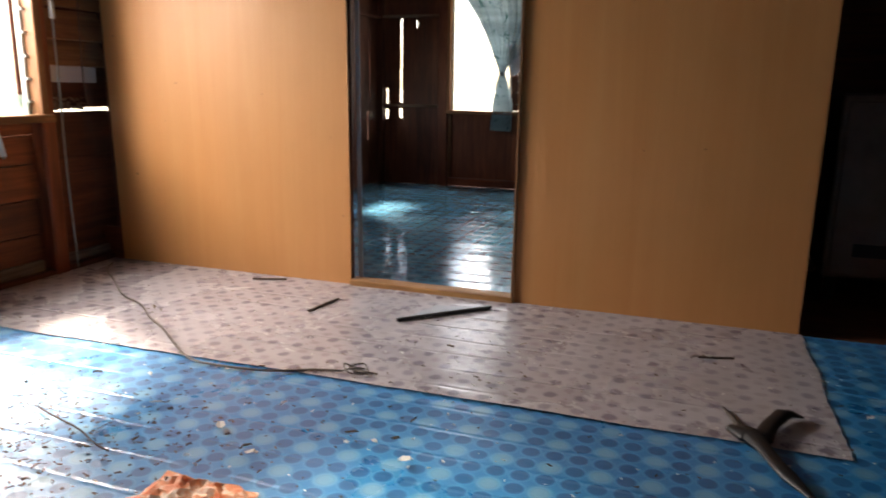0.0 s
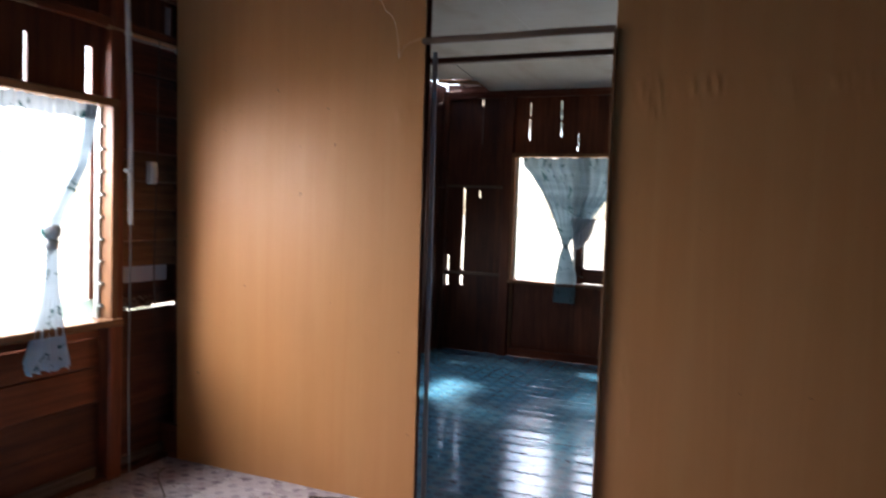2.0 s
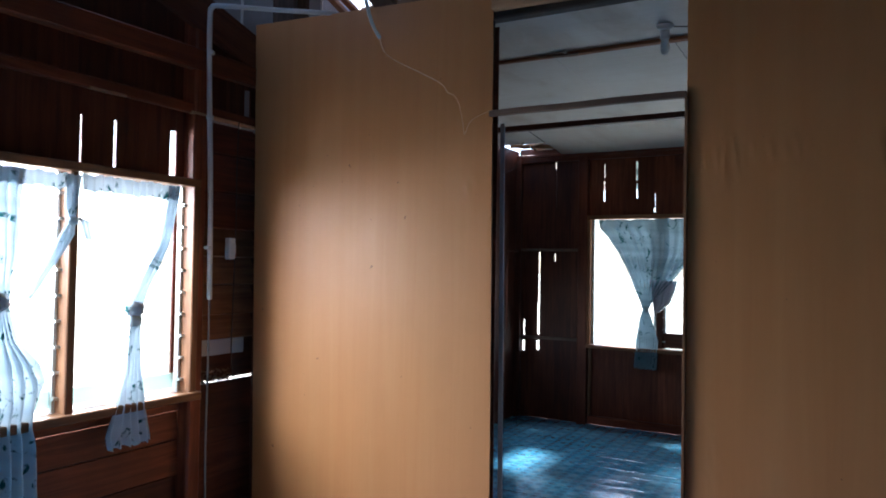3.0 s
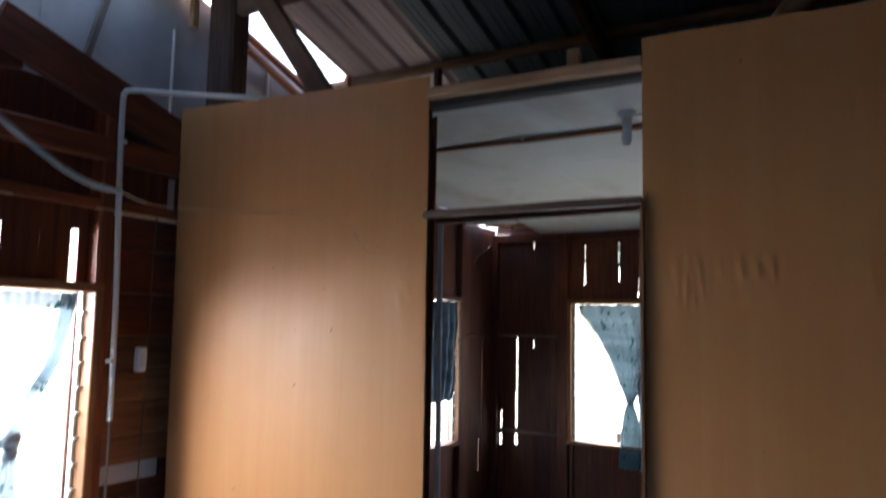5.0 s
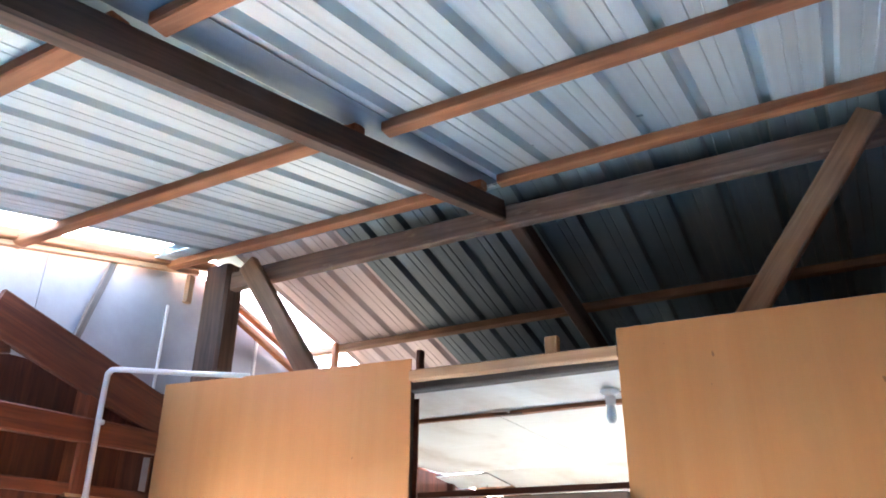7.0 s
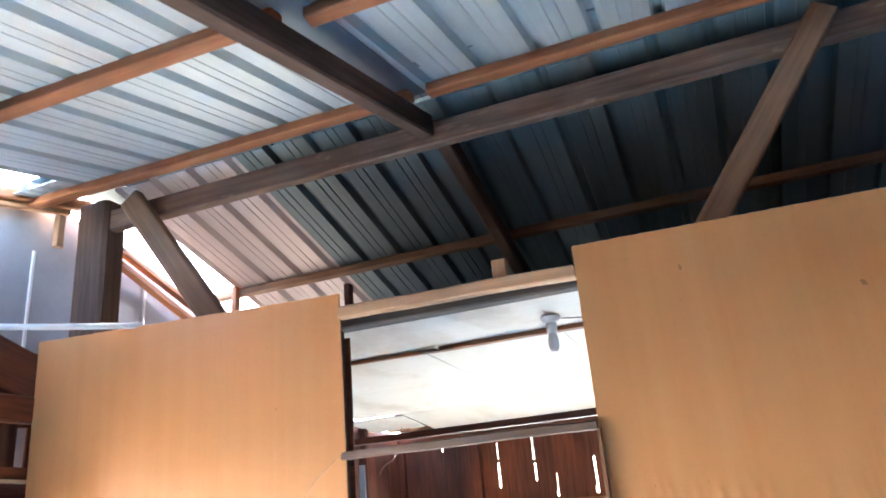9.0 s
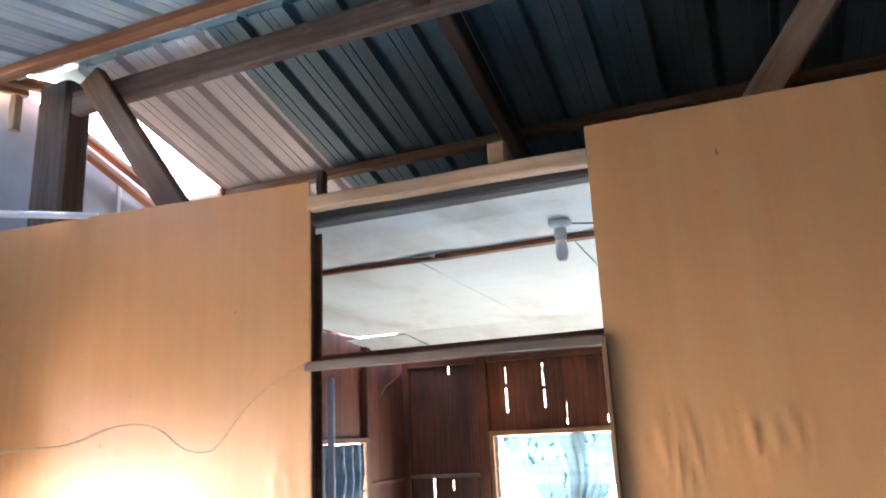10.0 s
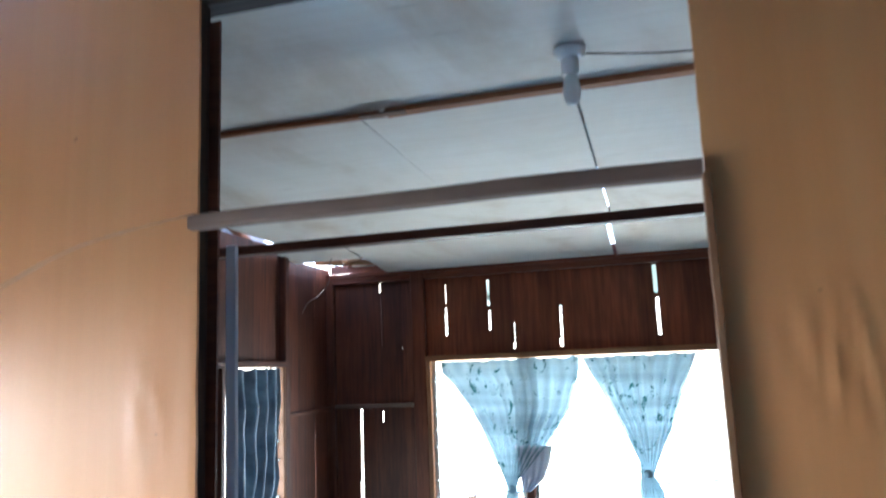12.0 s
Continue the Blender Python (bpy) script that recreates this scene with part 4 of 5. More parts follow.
timber("window_sill", (x, R_WIN[0] - 0.03, R_WIN[2] - 0.018), (x, R_WIN[1] + 0.03, R_WIN[2] - 0.018), 0.032, 0.10, M_DARKWOOD, win)
louvre_channel(win, x - 0.01, R_WIN[1] - 0.01, R_WIN[2], R_WIN[3])

# ceiling of the back room: thin boards that sag between the laths
bm = bmesh.new()


def add_board(xa, xb, ya, yb, za, zb, sag, seed):
    g = {}
    n = 12
    for i in range(n + 1):
        for j in range(n + 1):
            u, v = i / n, j / n
            px, py = xa + (xb - xa) * u, ya + (yb - ya) * v
            g[i, j] = bm.verts.new((px, py, za + (zb - za) * v - sag * math.sin(math.pi * u) * math.sin(math.pi * v) + 0.004 * noise.noise((px * 2, py * 2, seed))))
    for i in range(n):
        for j in range(n):
            bm.faces.new((g[i, j], g[i, j + 1], g[i + 1, j + 1], g[i + 1, j]))


for q in ((-1.70, 0.56, 0.10, 0.822, 2.350, 2.358, 0.006, 2), (0.565, 1.36, 0.10, 0.82, 2.35, 2.352, 0.006, 3),
          (-1.62, -0.494, 0.82, 2.40, 2.356, 2.330, 0.010, 4), (-0.498, 0.100, 0.832, 2.40, 2.360, 2.332, 0.012, 5), (0.108, 1.36, 0.825, 2.40, 2.354, 2.330, 0.012, 6),
          (-1.30, -0.495, 2.403, 3.26, 2.331, 2.245, 0.004, 7), (-0.50, 0.070, 2.403, 3.26, 2.331, 2.245, 0.004, 8), (0.092, 1.36, 2.403, 3.26, 2.331, 2.245, 0.004, 9), (-1.70, -1.30, 2.42, 2.80, 2.318, 2.28, 0.01, 10)):
    add_board(*q)
top = bm.copy()
shell(bm, (0, 0, 0.005))
ceil = part("ceiling", bm, M_CEIL, smooth=True)
# unseen dark layer added on top to cut light bounced onto the far slope
shell(top, (0, 0, 0.003))
dust = part("cover_layer", top, M_ATTICDARK, ceil, "unseen dark layer on the upper side")
dust.location.z = 0.009
tagged(ceil, kind="structure")
joists = thing("ceiling_joists", kind="structure")
timber("lath", (-1.70, 0.812, 2.347), (-0.42, 0.818, 2.347), 0.016, 0.022, M_PURLIN, joists, rough=0.004, steps=10)
timber("lath", (-0.40, 0.826, 2.345), (1.36, 0.812, 2.350), 0.018, 0.036, M_PURLIN, joists, rough=0.008, steps=14, seed=5)
timber("lath", (-0.47, 0.806, 2.340), (-0.34, 0.81, 2.340), 0.008, 0.03, M_PALEWOOD, joists)
timber("tie_rail", (-1.70, 1.02, 2.036), (1.368, 1.02, 2.038), 0.028, 0.045, M_DARKWOOD, joists, "dark low tie rail", rough=0.003, steps=12)
timber("ceiling_edge", (-1.69, 3.235, 2.245), (1.36, 3.235, 2.245), 0.03, 0.03, M_REDWOOD, joists)
for p0, p1 in (((-1.66, 2.95, 2.30), (-1.32, 3.12, 2.30)), ((-1.60, 3.10, 2.31), (-1.35, 2.9, 2.31)), ((-1.70, 2.85, 2.33), (-1.30, 2.86, 2.33))):
    timber("broken_lath", p0, p1, 0.03, 0.035, M_STRIP, joists)

# right wall of the back room and rear of the hall: unseen, added to shut out daylight
wall_e = thing("wall_east_room", kind="structure")
for k in range(20):
    plank("plank", 0.07 + k * 0.16, 0.07 + (k + 1) * 0.16, 0.0, 2.34, 0.018, M_DARKWOOD, wall_e, Matrix(((0, -1, 0, 1.385), (1, 0, 0, 0), (0, 0, 1, 0), (0, 0, 0, 1))))
wall_s = thing("wall_south", kind="structure")
for k in range(30):
    xa, xb = -1.85 + k * 0.165, -1.85 + (k + 1) * 0.165
    if -3.0 < xa < -2.9:
        plank("plank", xa, xb, 0.0, 0.75, 0.02, M_REDWOOD, wall_s, Matrix.Translation((0, FRONT - 0.02, 0)))
        plank("plank", xa, xb, 1.65, 2.19, 0.02, M_REDWOOD, wall_s, Matrix.Translation((0, FRONT - 0.02, 0)))
    else:
        plank("plank", xa, xb, 0.0, 2.19, 0.02, M_REDWOOD, wall_s, Matrix.Translation((0, FRONT - 0.02, 0)))
wall_f = thing("wall_east", kind="structure")
for k in range(44):
    plank("plank", FRONT + k * 0.16, FRONT + (k + 1) * 0.16, 0.0, 3.15, 0.02, M_DARKWOOD, wall_f, Matrix(((0, -1, 0, EAST + 0.02), (1, 0, 0, 0), (0, 0, 1, 0), (0, 0, 0, 1))))
part("partition_back", box_bm(1.41, 3.0, 1.60, 1.62, 0, 2.765), M_DARKWOOD, wall_f)
# unseen boards added to stop daylight leaking into the roof space
part("rear_boards", box_bm(1.40, 3.04, BACK + 0.002, BACK + 0.022, -0.008, 2.31), M_DARKWOOD, wall_b)
part("attic_board", box_bm(-1.72, 3.0, BACK + 0.03, BACK + 0.045, 2.20, 2.325), M_DARKWOOD, wall_b)

# ---- things: conduits, wires, lamp ----
pipe = thing("electric_conduit", "white plastic electric conduit clipped to the wall post", "conduit")
tube("pipe", [(-1.655, -0.288, 1.12), (-1.66, -0.292, 1.6), (-1.664, -0.31, 2.1), (-1.664, -0.315, 2.38), (-1.655, -0.312, 2.418), (-1.625, -0.29, 2.430), (-1.42, -0.13, 2.428), (-1.215, 0.02, 2.428)], 0.0115, M_PVC, pipe, "white plastic pipe", sub=6)
tube("lower_lead", [(-1.655, -0.288, 1.12), (-1.660, -0.283, 0.80), (-1.655, -0.290, 0.45), (-1.650, -0.284, 0.03)], 0.0045, M_PVCGREY, pipe)
for z in (1.35, 1.93, 2.22):
    lathe("clip", [(0.0145, -0.008), (0.016, -0.006), (0.016, 0.006), (0.0145, 0.008)], M_PVC, pipe, (-1.6615, -0.300 - 0.006 * (z - 1.35), z), seg=12)
wire = thing("wall_wire", "thin dark wire that hangs in front of the plank wall", "wire")
tube("cable", [(-1.69, -0.10, 1.955), (-1.688, -0.108, 1.72), (-1.692, -0.102, 1.46), (-1.69, -0.11, 1.2), (-1.694, -0.112, 0.86), (-1.69, -0.10, 0.745)], 0.003, M_WIREDARK, wire, seg=6)
box = thing("wall_socket", "small grimy white plastic switch box on the hanging wire", "socket")
part("box", box_bm(-1.700, -1.664, -0.165, -0.125, 1.30, 1.40, 0.006), M_WHITE, box)
part("lip", box_bm(-1.664, -1.658, -0.158, -0.132, 1.32, 1.375, 0.002), M_PVC, box)

slack = thing("slack_cable", "slack electric cable hanging across the hall from the door head", "cable")
tube("thin_lead", [(-0.417, -0.012, 1.905), (-0.344, -0.313, 1.805), (-0.256, -0.534, 1.712), (-0.215, -0.62, 1.700), (-0.165, -0.722, 1.706), (-0.125, -0.82, 1.735), (-0.088, -0.919, 1.736), (-0.05, -1.02, 1.716), (-0.011, -1.119, 1.711), (0.048, -1.317, 1.684), (0.104, -1.516, 1.658), (0.150, -1.61, 1.658)], 0.0010, M_WIREPALE, slack, "thin pale lead", seg=6)
tube("cable", [(0.150, -1.61, 1.658), (0.199, -1.71, 1.66), (0.304, -1.904, 1.716), (0.41, -2.097, 1.80), (0.50, -2.26, 2.0), (0.53, -2.33, 2.33)], 0.0030, M_PVCGREY, slack, "grey sheathed cable", seg=8)

lamp = thing("ceiling_bulb", "white ceiling lamp holder with a frosted bulb pointing down", "lamp", at=(0.121, 0.60, 2.346))
lathe("holder", [(0.012, -0.020), (0.026, -0.018), (0.036, -0.008), (0.038, 0.0)], M_WHITE, lamp, (0, 0, 0))
lathe("socket", [(0.017, -0.060), (0.019, -0.055), (0.020, -0.022)], M_WHITE, lamp, (0, 0, 0))
lathe("bulb", [(0.005, -0.128), (0.013, -0.124), (0.018, -0.112), (0.020, -0.096), (0.018, -0.076), (0.013, -0.058)], M_BULB, lamp, (0, 0, 0), "frosted glass bulb")
tube("lead", [(0.02, 0.01, -0.004), (0.10, 0.03, -0.01), (0.19, 0.07, -0.006), (0.30, 0.10, -0.004)], 0.0025, M_WIREDARK, lamp, seg=6)

hang = thing("loose_ceiling_wire", "loose wire hanging from the broken ceiling corner", "wire")
tube("cable", [(-1.42, 2.70, 2.315), (-1.48, 2.76, 2.24), (-1.50, 2.80, 2.16), (-1.56, 2.78, 2.08), (-1.62, 2.78, 2.05), (-1.66, 2.78, 1.99)], 0.003, M_WIREDARK, hang, seg=6)

strip = thing("jamb_strip", "narrow pale grey painted upright strip standing in the doorway", "strip")
timber("strip", (-0.395, 0.085, 0.0), (-0.408, 0.085, 1.868), 0.018, 0.010, M_GREYPAINT, strip, side=(1, 0, 0))

# ---- curtains ----


def curtain(name, label, place, rows, folds, depth, seed, material=None, bands=()):
    """A curtain in the local x-z plane. rows: (z, x_left, x_right, fold depth factor), from the top down; the cloth is pleated between them."""
    th = thing(name, label, "curtain", at=place.translation)
    bm = bmesh.new()
    nu = 72
    prev = None
    zs = []
    for (za, la, ra, da), (zb, lb, rb, db) in zip(rows, rows[1:]):
        n = max(2, int(abs(za - zb) / 0.012))
        for k in range(n):
            f = k / n
            zs.append((za + (zb - za) * f, la + (lb - la) * f, ra + (rb - ra) * f, da + (db - da) * f))
    zs.append(rows[-1])
    for z, l_, r_, d_ in zs:
        cur = []
        for i in range(nu + 1):
            u = i / nu
            w = r_ - l_
            ph = folds * 2 * math.pi * (u + 0.05 * noise.noise((u * 3, z * 2.5, seed)))
            off = depth * d_ * (math.sin(ph) + 0.5 * noise.noise((u * 9, z * 7, seed + 4)))
            xx = l_ + w * u + 0.006 * noise.noise((z * 9, u * 2, seed + 2))
            dz = 0.012 * noise.noise((u * 14, 3, seed)) if z == zs[-1][0] or z == zs[0][0] else 0
            cur.append(bm.verts.new((xx, off, z + dz)))
        if prev:
            for i in range(nu):
                bm.faces.new((prev[i], prev[i + 1], cur[i + 1], cur[i]))
        prev = cur
    ob = part("cloth", bm, material or M_CLOTH, th, smooth=True)
    ob.matrix_basis = Matrix.Translation(-place.translation) @ place
    for bx, bz, bw in bands:
        b2 = bmesh.new()
        bmesh.ops.create_uvsphere(b2, u_segments=18, v_segments=12, radius=1.0)
        for v in b2.verts:
            k = 1 + 0.3 * noise.noise((v.co.x * 3, v.co.y * 3, v.co.z * 5 + seed))
            v.co = Vector((bx + v.co.x * bw * k, v.co.y * bw * 0.9 * k, bz + v.co.z * bw * 0.85 * k))
        kn = part("knot", b2, material or M_CLOTH, th, "tight knot in the cloth", smooth=True)
        kn.matrix_basis = Matrix.Translation(-place.translation) @ place
    return th


WP = Matrix(((0, 1, 0, WEST + 0.055), (1, 0, 0, 0), (0, 0, 1, 0), (0, 0, 0, 1)))
BP = Matrix.Translation((0, BACK - 0.065, 0))
curtain("knotted_curtain", "thin green-sprigged curtain knotted halfway down beside the hall window", WP,
        [(1.60, -0.515, -0.452, 0.8), (1.50, -0.535, -0.468, 0.8), (1.35, -0.565, -0.505, 0.6), (1.22, -0.640, -0.575, 0.5), (1.10, -0.695, -0.630, 0.4), (1.03, -0.685, -0.638, 0.4), (0.86, -0.705, -0.630, 0.7), (0.72, -0.745, -0.600, 1.1), (0.60, -0.780, -0.575, 1.4), (0.555, -0.77, -0.57, 1.5)], 5, 0.014, 3, bands=[(-0.664, 1.095, 0.036), (-0.664, 1.045, 0.028)])
curtain("knotted_curtain", "thin sprigged curtain with a ruffled hem below the window sill", WP,
        [(1.60, -1.35, -1.12, 0.8), (1.30, -1.28, -1.14, 0.8), (1.13, -1.23, -1.165, 0.4), (1.0, -1.24, -1.13, 0.8), (0.92, -1.28, -1.06, 1.3), (0.86, -1.30, -1.035, 1.5), (0.70, -1.27, -1.06, 1.2), (0.52, -1.29, -1.035, 1.5), (0.36, -1.28, -1.04, 1.5), (0.26, -1.30, -1.06, 1.6)], 6, 0.018, 9, bands=[(-1.20, 1.14, 0.038)])
curtain("curtain_scrap", "twisted scrap of torn curtain tied to the window mullion", WP,
        [(1.60, -0.975, -0.905, 1), (1.48, -0.968, -0.925, 0.6), (1.43, -0.955, -0.925, 0.5), (1.38, -0.985, -0.93, 0.8), (1.28, -1.04, -0.99, 0.8), (1.15, -1.105, -1.085, 0.5)], 3, 0.010, 14, bands=[(-0.94, 1.43, 0.022)])
curtain("curtain_scrap", "limp flap of torn curtain on the window mullion", WP,
        [(1.44, -0.935, -0.905, 0.5), (1.43, -0.91, -0.865, 0.7), (1.36, -0.882, -0.862, 0.6)], 2, 0.007, 15)
curtain("curtain_valance", "torn green-patterned strip of curtain along the window head", WP,
        [(1.607, -0.905, -0.455, 0.8), (1.585, -0.905, -0.455, 1.0), (1.545, -0.905, -0.455, 1.2)], 12, 0.006, 21)
curtain("curtain_valance", "torn green-patterned strip of curtain along the window head", WP,
        [(1.600, -1.44, -0.95, 0.8), (1.57, -1.44, -0.95, 1.0), (1.545, -1.44, -0.95, 1.2)], 12, 0.006, 22)
curtain("tied_curtain", "pale blue-green sprigged curtain tied in over the window", BP,
        [(1.685, -0.975, -0.165, 1.0), (1.62, -0.965, -0.170, 1.1), (1.55, -0.90, -0.185, 1.0), (1.40, -0.80, -0.235, 0.9), (1.20, -0.70, -0.375, 0.8), (1.02, -0.625, -0.54, 0.5), (0.965, -0.608, -0.560, 0.35), (0.90, -0.63, -0.535, 0.5), (0.72, -0.66, -0.49, 0.8), (0.50, -0.675, -0.495, 1.0)], 9, 0.016, 31, bands=[(-0.584, 0.965, 0.024)], material=M_CLOTHBLUE)
curtain("tied_curtain", "pale blue-green sprigged curtain tied in lower down", BP,
        [(1.68, -0.145, 0.46, 1.0), (1.62, -0.12, 0.44, 1.1), (1.50, -0.06, 0.385, 1.0), (1.30, 0.04, 0.31, 0.8), (1.10, 0.125, 0.215, 0.6), (1.04, 0.125, 0.195, 0.4), (0.96, 0.11, 0.235, 0.8), (0.80, 0.10, 0.26, 1.0), (0.58, 0.09, 0.27, 1.0)], 8, 0.016, 37, bands=[(0.16, 1.05, 0.026)], material=M_CLOTHBLUE)
curtain("plastic_sheet", "crumpled blue-grey plastic sheet hung over the small side window", Matrix(((0, 1, 0, WEST + 0.03), (1, 0, 0, 0), (0, 0, 1, 0), (0, 0, 0, 1))),
        [(1.685, 2.05, 2.585, 1.0), (1.5, 2.06, 2.58, 1.6), (1.36, 2.07, 2.57, 1.4), (1.10, 2.08, 2.55, 1.2), (0.98, 2.12, 2.5, 1.0)], 5, 0.02, 41, M_TARP)
curtain("lace_scrap", "scrap of white lace behind the tied curtain", BP,
        [(1.20, -0.56, -0.34, 0.5), (1.12, -0.54, -0.36, 0.7), (1.02, -0.53, -0.40, 0.8), (0.95, -0.52, -0.48, 0.8)], 4, 0.008, 44, M_NET)

for ya, yb in ((-0.905, -0.395), (-1.46, -0.95)):
    p = thing("glass_blade", "dusty frosted glass louvre blade still at the foot of the window", "glass")
    for k, zb in enumerate((0.735,)):
        b2 = box_bm(WEST - 0.035, WEST - 0.030, ya, yb, zb, zb + 0.065 + 0.0)
        part("blade", b2, M_GLASS, p)

# ---- things on the floor ----
stick = thing("black_batten", "black painted wooden batten lying before the doorway", "stick")
timber("batten", (-0.012, -0.409, 0.013), (0.27, -0.125, 0.013), 0.014, 0.012, M_BLACK, stick, side=(0, 0, 1), rough=0.0)
card = thing("card_offcut", "pale triangular board offcut lying on the floor", "board")
bm = bmesh.new()
f = [bm.verts.new(v) for v in ((0.0, -0.375, 0.008), (0.24, -0.135, 0.008), (0.06, -0.18, 0.008))]
g = [bm.verts.new(v.co + Vector((0, 0, 0.004))) for v in f]
bm.faces.new(f[::-1])
bm.faces.new(g)
for i in range(3):
    bm.faces.new((f[i], f[(i + 1) % 3], g[(i + 1) % 3], g[i]))
part("board", bm, M_GREYPAINT, card)
for p0, p1, w in (((-0.376, -0.426, 0.010), (-0.345, -0.235, 0.010), 0.012), ((-0.84, -0.10, 0.009), (-0.70, -0.05, 0.009), 0.010), ((1.05, -0.385, 0.009), (1.16, -0.355, 0.009), 0.007)):
    s_ = thing("wood_sliver", "thin brown splinter of wood lying on the mauve vinyl", "stick", "splinters on the floor")
    timber("sliver", p0, p1, w, 0.007, M_OLDPOST, s_, side=(0.2, 1, 0))
cord = thing("floor_cable", "thin brown electric cable snaking over the floor with a tangled end", "cable")
tube("cable", [(-1.56, -0.17, 0.03), (-1.545, -0.225, 0.012), (-1.40, -0.34, 0.011), (-1.18, -0.52, 0.011), (-1.02, -0.60, 0.012), (-0.88, -0.715, 0.011), (-0.75, -0.80, 0.011), (-0.583, -0.93, 0.011), (-0.49, -0.995, 0.011), (-0.39, -1.012, 0.008), (-0.20, -0.997, 0.009), (-0.07, -0.945, 0.011), (0.02, -0.922, 0.012)], 0.004, M_WIREDARK, cord, seg=6)
tube("tangle", [(0.02, -0.922, 0.012), (0.06, -0.93, 0.03), (0.085, -0.90, 0.02), (0.05, -0.885, 0.012), (0.02, -0.905, 0.03), (0.05, -0.935, 0.016), (0.10, -0.915, 0.012), (0.07, -0.87, 0.024), (0.03, -0.895, 0.012), (0.13, -0.905, 0.012)], 0.003, M_WIREDARK, cord, seg=6)
cord2 = thing("floor_twig", "dry crooked twig among the litter", "twig")
tube("twig", [(-0.62, -1.44, 0.012), (-0.54, -1.47, 0.016), (-0.42, -1.50, 0.011), (-0.33, -1.545, 0.014), (-0.27, -1.56, 0.010)], 0.0024, M_OLDPOST, cord2, seg=6)

claw = thing("broken_bracket", "dark three-armed broken fan bracket lying on the vinyl", "bracket")


def arm(pts, name, material, flat=0.3):
    bm = bmesh.new()
    rows = []
    for i, (x, y, z, w) in enumerate(pts):
        a, b_ = pts[max(i - 1, 0)], pts[min(i + 1, len(pts) - 1)]
        d = Vector((b_[0] - a[0], b_[1] - a[1], 0)).normalized()
        n = Vector((-d.y, d.x, 0))
        rows.append([bm.verts.new(Vector((x, y, z)) + n * w * math.cos(q) + Vector((0, 0, w * flat * math.sin(q)))) for q in [k * math.pi / 5 for k in range(10)]])
    for a, b_ in zip(rows, rows[1:]):
        for i in range(10):
            bm.faces.new((a[i], a[(i + 1) % 10], b_[(i + 1) % 10], b_[i]))
    bm.faces.new(rows[0][::-1])
    bm.faces.new(rows[-1])
    bmesh.ops.recalc_face_normals(bm, faces=bm.faces[:])
    return part(name, bm, material, claw, smooth=True)


arm([(1.13, -0.905, 0.016, 0.018), (1.165, -0.94, 0.02, 0.035), (1.205, -0.945, 0.022, 0.030), (1.225, -0.88, 0.026, 0.022), (1.262, -0.805, 0.03, 0.024), (1.285, -0.785, 0.026, 0.018), (1.315, -0.79, 0.022, 0.005)], "upper_arm", M_BLACK, 0.5)
arm([(1.18, -0.95, 0.02, 0.030), (1.205, -1.02, 0.022, 0.020), (1.222, -1.08, 0.022, 0.018), (1.245, -1.13, 0.02, 0.020), (1.285, -1.20, 0.014, 0.008)], "lower_arm", M_BLACK, 0.6)
arm([(1.115, -0.775, 0.012, 0.004), (1.135, -0.84, 0.016, 0.008), (1.16, -0.925, 0.018, 0.011)], "thin_arm", M_GREYTIMBER, 0.5)

scrap = thing("crumpled_paper", "crumpled orange and white paper lying on the blue vinyl", "paper")
bm = bmesh.new()
g = {}
for i in range(19):
    for j in range(13):
        u, v = i / 18 - 0.5, j / 12 - 0.5
        e = max(0.0, 1 - (2 * u) ** 4) * max(0.0, 1 - (2 * v) ** 4)
        k = 1 + 0.25 * noise.noise((u * 5, v * 5, 2))
        g[i, j] = bm.verts.new((0.04 + u * 0.24 * k, -1.655 + v * 0.15 * k, 0.004 + e * 0.014 * (0.5 + abs(noise.noise((u * 14, v * 14, 5))) * 2.2)))
for i in range(18):
    for j in range(12):
        bm.faces.new((g[i, j], g[i + 1, j], g[i + 1, j + 1], g[i, j + 1]))
shell(bm, (0, 0, 0.001))
part("paper", bm, M_ORANGE, scrap)


def leaf_thing(name, label, cat, material, l_, w_, at, turn, seed):
    th = thing(name, label, cat, "litter on the floor", at=(at[0], at[1], 0.006))
    bm = bmesh.new()
    c = [[], []]
    n = 6
    rows = []
    for i in range(n + 1):
        u = i / n
        w = w_ * math.sin(math.pi * min(0.97, max(0.03, u))) ** 0.7 * (1 + 0.3 * noise.noise((u * 4, seed, 0)))
        z = 0.004 + 0.010 * abs(noise.noise((u * 2.5, seed, 4)))
        rows.append([bm.verts.new(((u - 0.5) * l_, s_ * w / 2, z + (0.006 if s_ else 0.0) * (0.5 + 0.5 * noise.noise((u, seed, s_))))) for s_ in (-1, 0, 1)])
    for a, b_ in zip(rows, rows[1:]):
        for i in range(2):
            bm.faces.new((a[i], b_[i], b_[i + 1], a[i + 1]))
    shell(bm, (0, 0, 0.0008))
    ob = part("blade", bm, material, th)
    ob.rotation_euler.z = turn
    return th


rl = random.Random(11)
for k in range(46):
    x, y = (rl.uniform(-0.9, 0.35), rl.uniform(-2.1, -1.15)) if k < 34 else (rl.uniform(-1.5, 1.3), rl.uniform(-1.0, -0.1))
    m_, lb, nm, ct = ((M_LEAF, "curled dry brown leaf on the vinyl floor", "dry_leaf", "leaf"), (M_PAPER, "small torn scrap of white paper on the floor", "paper_scrap", "paper"))[rl.random() < 0.33]
    leaf_thing(nm, lb, ct, m_, rl.uniform(0.012, 0.038), rl.uniform(0.006, 0.014), (x, y), rl.uniform(0, 6.28), k)
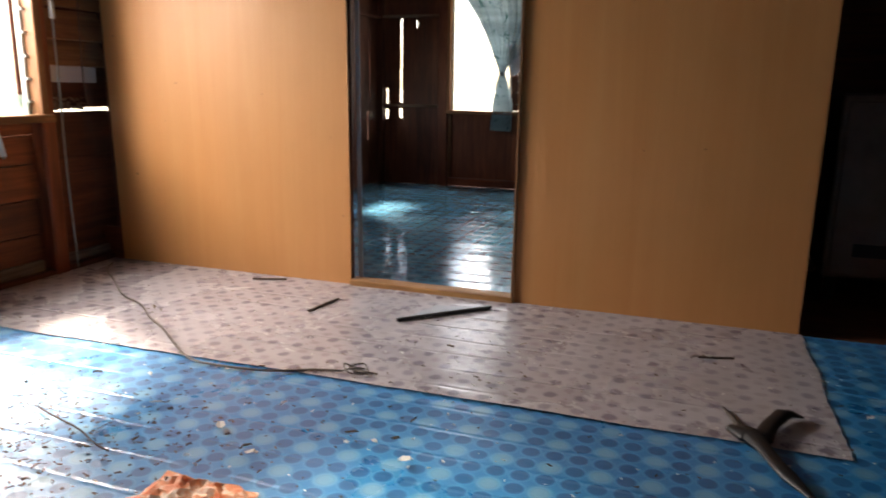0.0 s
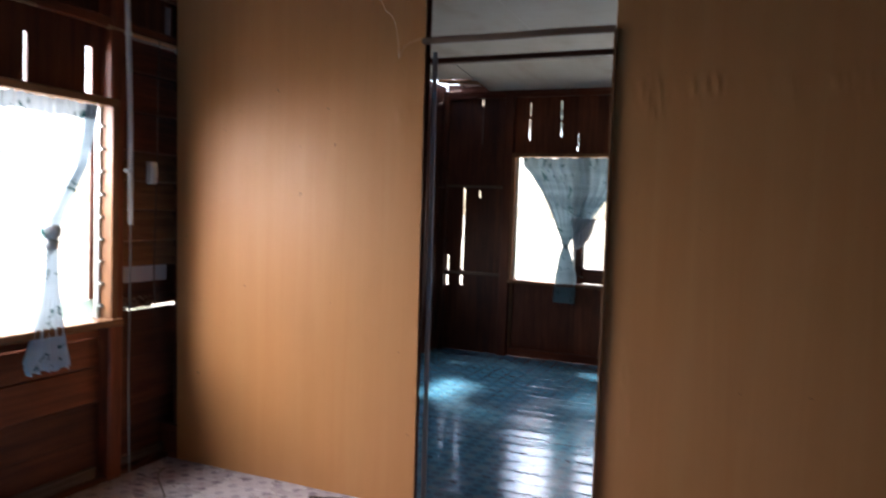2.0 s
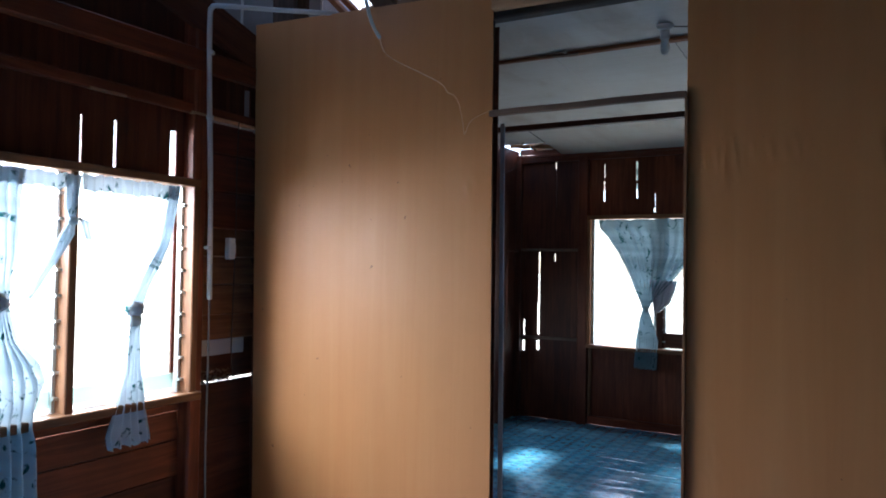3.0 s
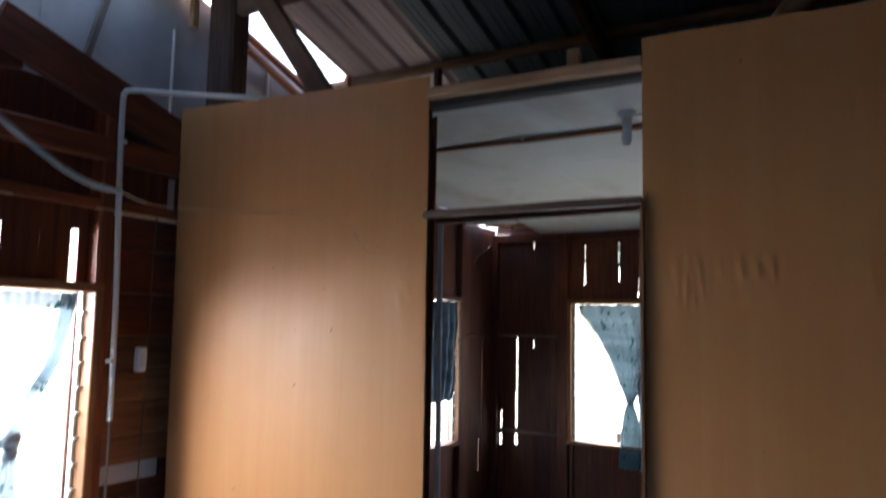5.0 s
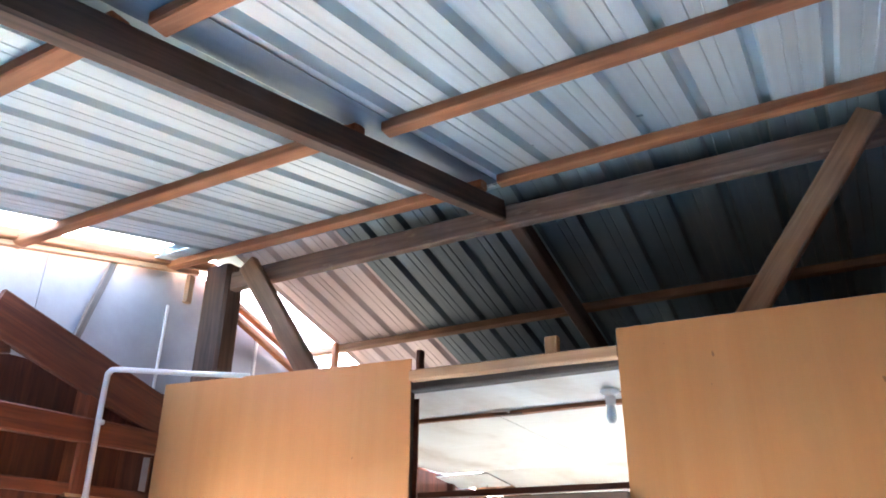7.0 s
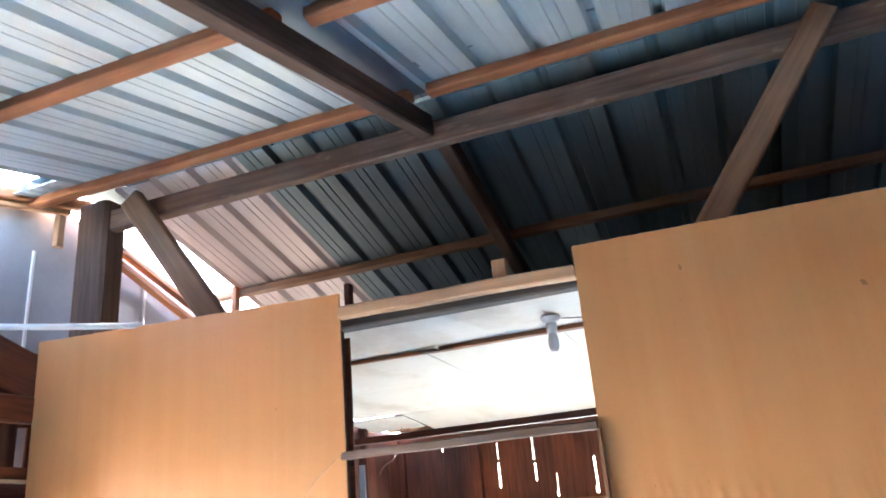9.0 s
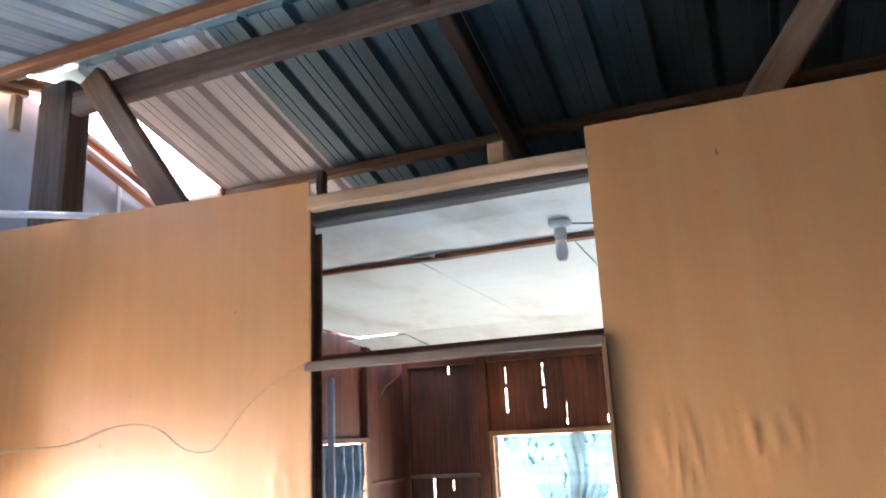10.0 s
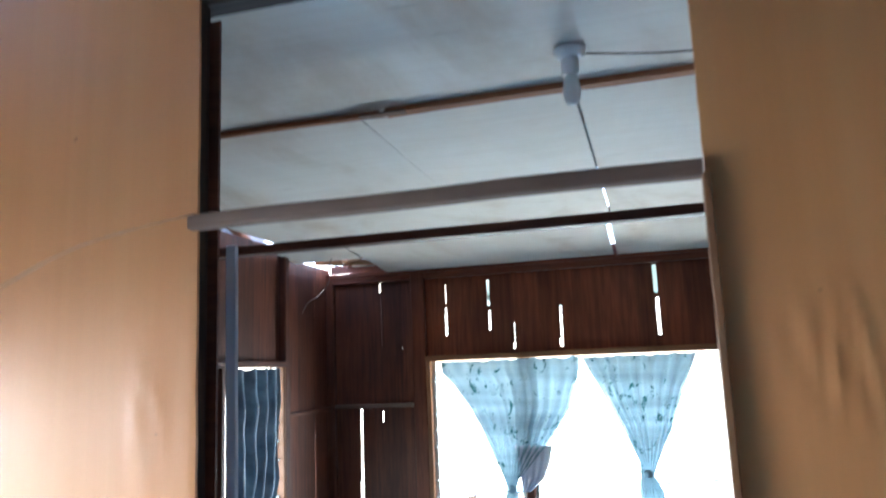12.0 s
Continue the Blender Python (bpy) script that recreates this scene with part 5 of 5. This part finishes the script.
for x, y, s_ in ((0.404, -1.353, 0.035), (-0.102, -1.358, 0.04), (1.082, -0.379, 0.02), (1.49, -0.702, 0.03), (0.75, -1.45, 0.025), (0.05, -1.45, 0.03)):
    leaf_thing("paper_scrap", "small torn scrap of white paper on the floor", "paper", M_PAPER, s_, s_ * 0.6, (x, y), x * 9, x * 3)


def crumbs(name, label, material, n, rng, size, zone):
    bm = bmesh.new()
    for _ in range(n):
        x, y = zone(rng)
        a, l_, w = rng.uniform(0, 6.28), rng.uniform(*size), rng.uniform(size[0] * 0.4, size[1] * 0.4)
        c, s_ = math.cos(a), math.sin(a)
        z = 0.0085
        t = [bm.verts.new((x + c * p - s_ * q, y + s_ * p + c * q, z + rng.uniform(0, 0.003))) for p, q in ((-l_ / 2, -w / 2), (l_ / 2, -w * 0.3), (l_ * 0.3, w / 2), (-l_ * 0.4, w / 2))]
        top = [bm.verts.new(v.co + Vector((0, 0, 0.0015))) for v in t]
        bm.faces.new(t[::-1])
        bm.faces.new(top)
        for i in range(4):
            bm.faces.new((t[i], t[(i + 1) % 4], top[(i + 1) % 4], top[i]))
    tagged(part(name, bm, material), label, "litter", kind="stuff")


rr = random.Random(5)
crumbs("dark_crumbs", "dark dirt crumbs scattered over the floor", M_LEAF, 520, rr, (0.004, 0.014), lambda r_: (r_.uniform(-1.6, 1.9), r_.uniform(-2.4, -0.05)))
crumbs("dark_crumbs", "dark dirt crumbs gathered under the window", M_OLDPOST, 620, rr, (0.004, 0.018), lambda r_: (r_.gauss(-0.45, 0.28), r_.gauss(-1.55, 0.22)))
crumbs("paint_flakes", "pale paint flakes scattered over the floor", M_PAPER, 300, rr, (0.004, 0.012), lambda r_: (r_.uniform(-1.2, 1.6), r_.uniform(-2.2, -0.3)))
crumbs("dark_crumbs", "dust crumbs on the back room floor", M_PALEWOOD, 160, rr, (0.004, 0.014), lambda r_: (r_.uniform(-1.6, 0.9), r_.uniform(0.2, 2.9)))

nest = thing("rag_bundle", "small ragged bundle of dry scraps on the wall ledge", "rag")
bm = bmesh.new()
rr = random.Random(8)
for _ in range(60):
    y, z = rr.uniform(-0.25, -0.07), 0.735 + rr.random() ** 2 * 0.05
    q = [bm.verts.new((WEST - 0.035 + rr.uniform(-0.015, 0.02), y + rr.uniform(-0.02, 0.02), z + rr.uniform(-0.008, 0.01))) for _ in range(4)]
    for f in ((0, 1, 2), (0, 1, 3), (1, 2, 3), (0, 2, 3)):
        bm.faces.new([q[i] for i in f])
part("rag", bm, M_PALEWOOD, nest)

# ---- old cabinet in the dark room on the right ----
cab = thing("old_cabinet", "grimy cream enamelled old cabinet in the dark side room", "cabinet", at=(1.85, 0.85, 0))
for sx in (-1, 1):
    for sy in (-1, 1):
        ob = part("leg", box_bm(-0.02, 0.02, -0.02, 0.02, 0, 0.10), M_BLACK, cab)
        ob.location = (sx * 0.28, sy * 0.26, 0)
part("body", box_bm(-0.32, 0.32, -0.30, 0.30, 0.10, 0.86, 0.008), M_CUP, cab)
dr = part("drawer", box_bm(-0.30, 0.30, -0.318, -0.302, 0.12, 0.83, 0.004), M_CUP, cab)
part("slot", box_bm(-0.22, -0.02, -0.324, -0.319, 0.20, 0.255, 0.002), M_BLACK, dr, "dark recessed slot")

# ---- outside ----


def shed(name, label, corners, material, post_h):
    th = thing(name, label, "shed")
    (xa, ya, za), (xb, yb, zb), (xc, yc, zc), (xd, yd, zd) = corners
    bm = bmesh.new()
    n = 40
    rows = []
    for i in range(n + 1):
        u = i / n
        lift = 0.02 if i % 2 else 0.0
        rows.append((bm.verts.new((xa + (xb - xa) * u, ya + (yb - ya) * u, za + (zb - za) * u + lift)), bm.verts.new((xd + (xc - xd) * u, yd + (yc - yd) * u, zd + (zc - zd) * u + lift))))
    for a, b_ in zip(rows, rows[1:]):
        bm.faces.new((a[0], b_[0], b_[1], a[1]))
    shell(bm, (0, 0, 0.02))
    part("roof", bm, material, th)
    for x, y, z in corners:
        part("post", box_bm(x - 0.05, x + 0.05, y - 0.05, y + 0.05, GROUND, z), M_OLDPOST, th)
    return th


shed("neighbour_shed", "low neighbouring shed with a dark blue sheet roof", ((-2.2, 8.6, -0.02), (4.2, 8.6, 0.34), (4.2, 11.5, 0.0), (-2.2, 11.5, -0.4)), M_SHED, 1)
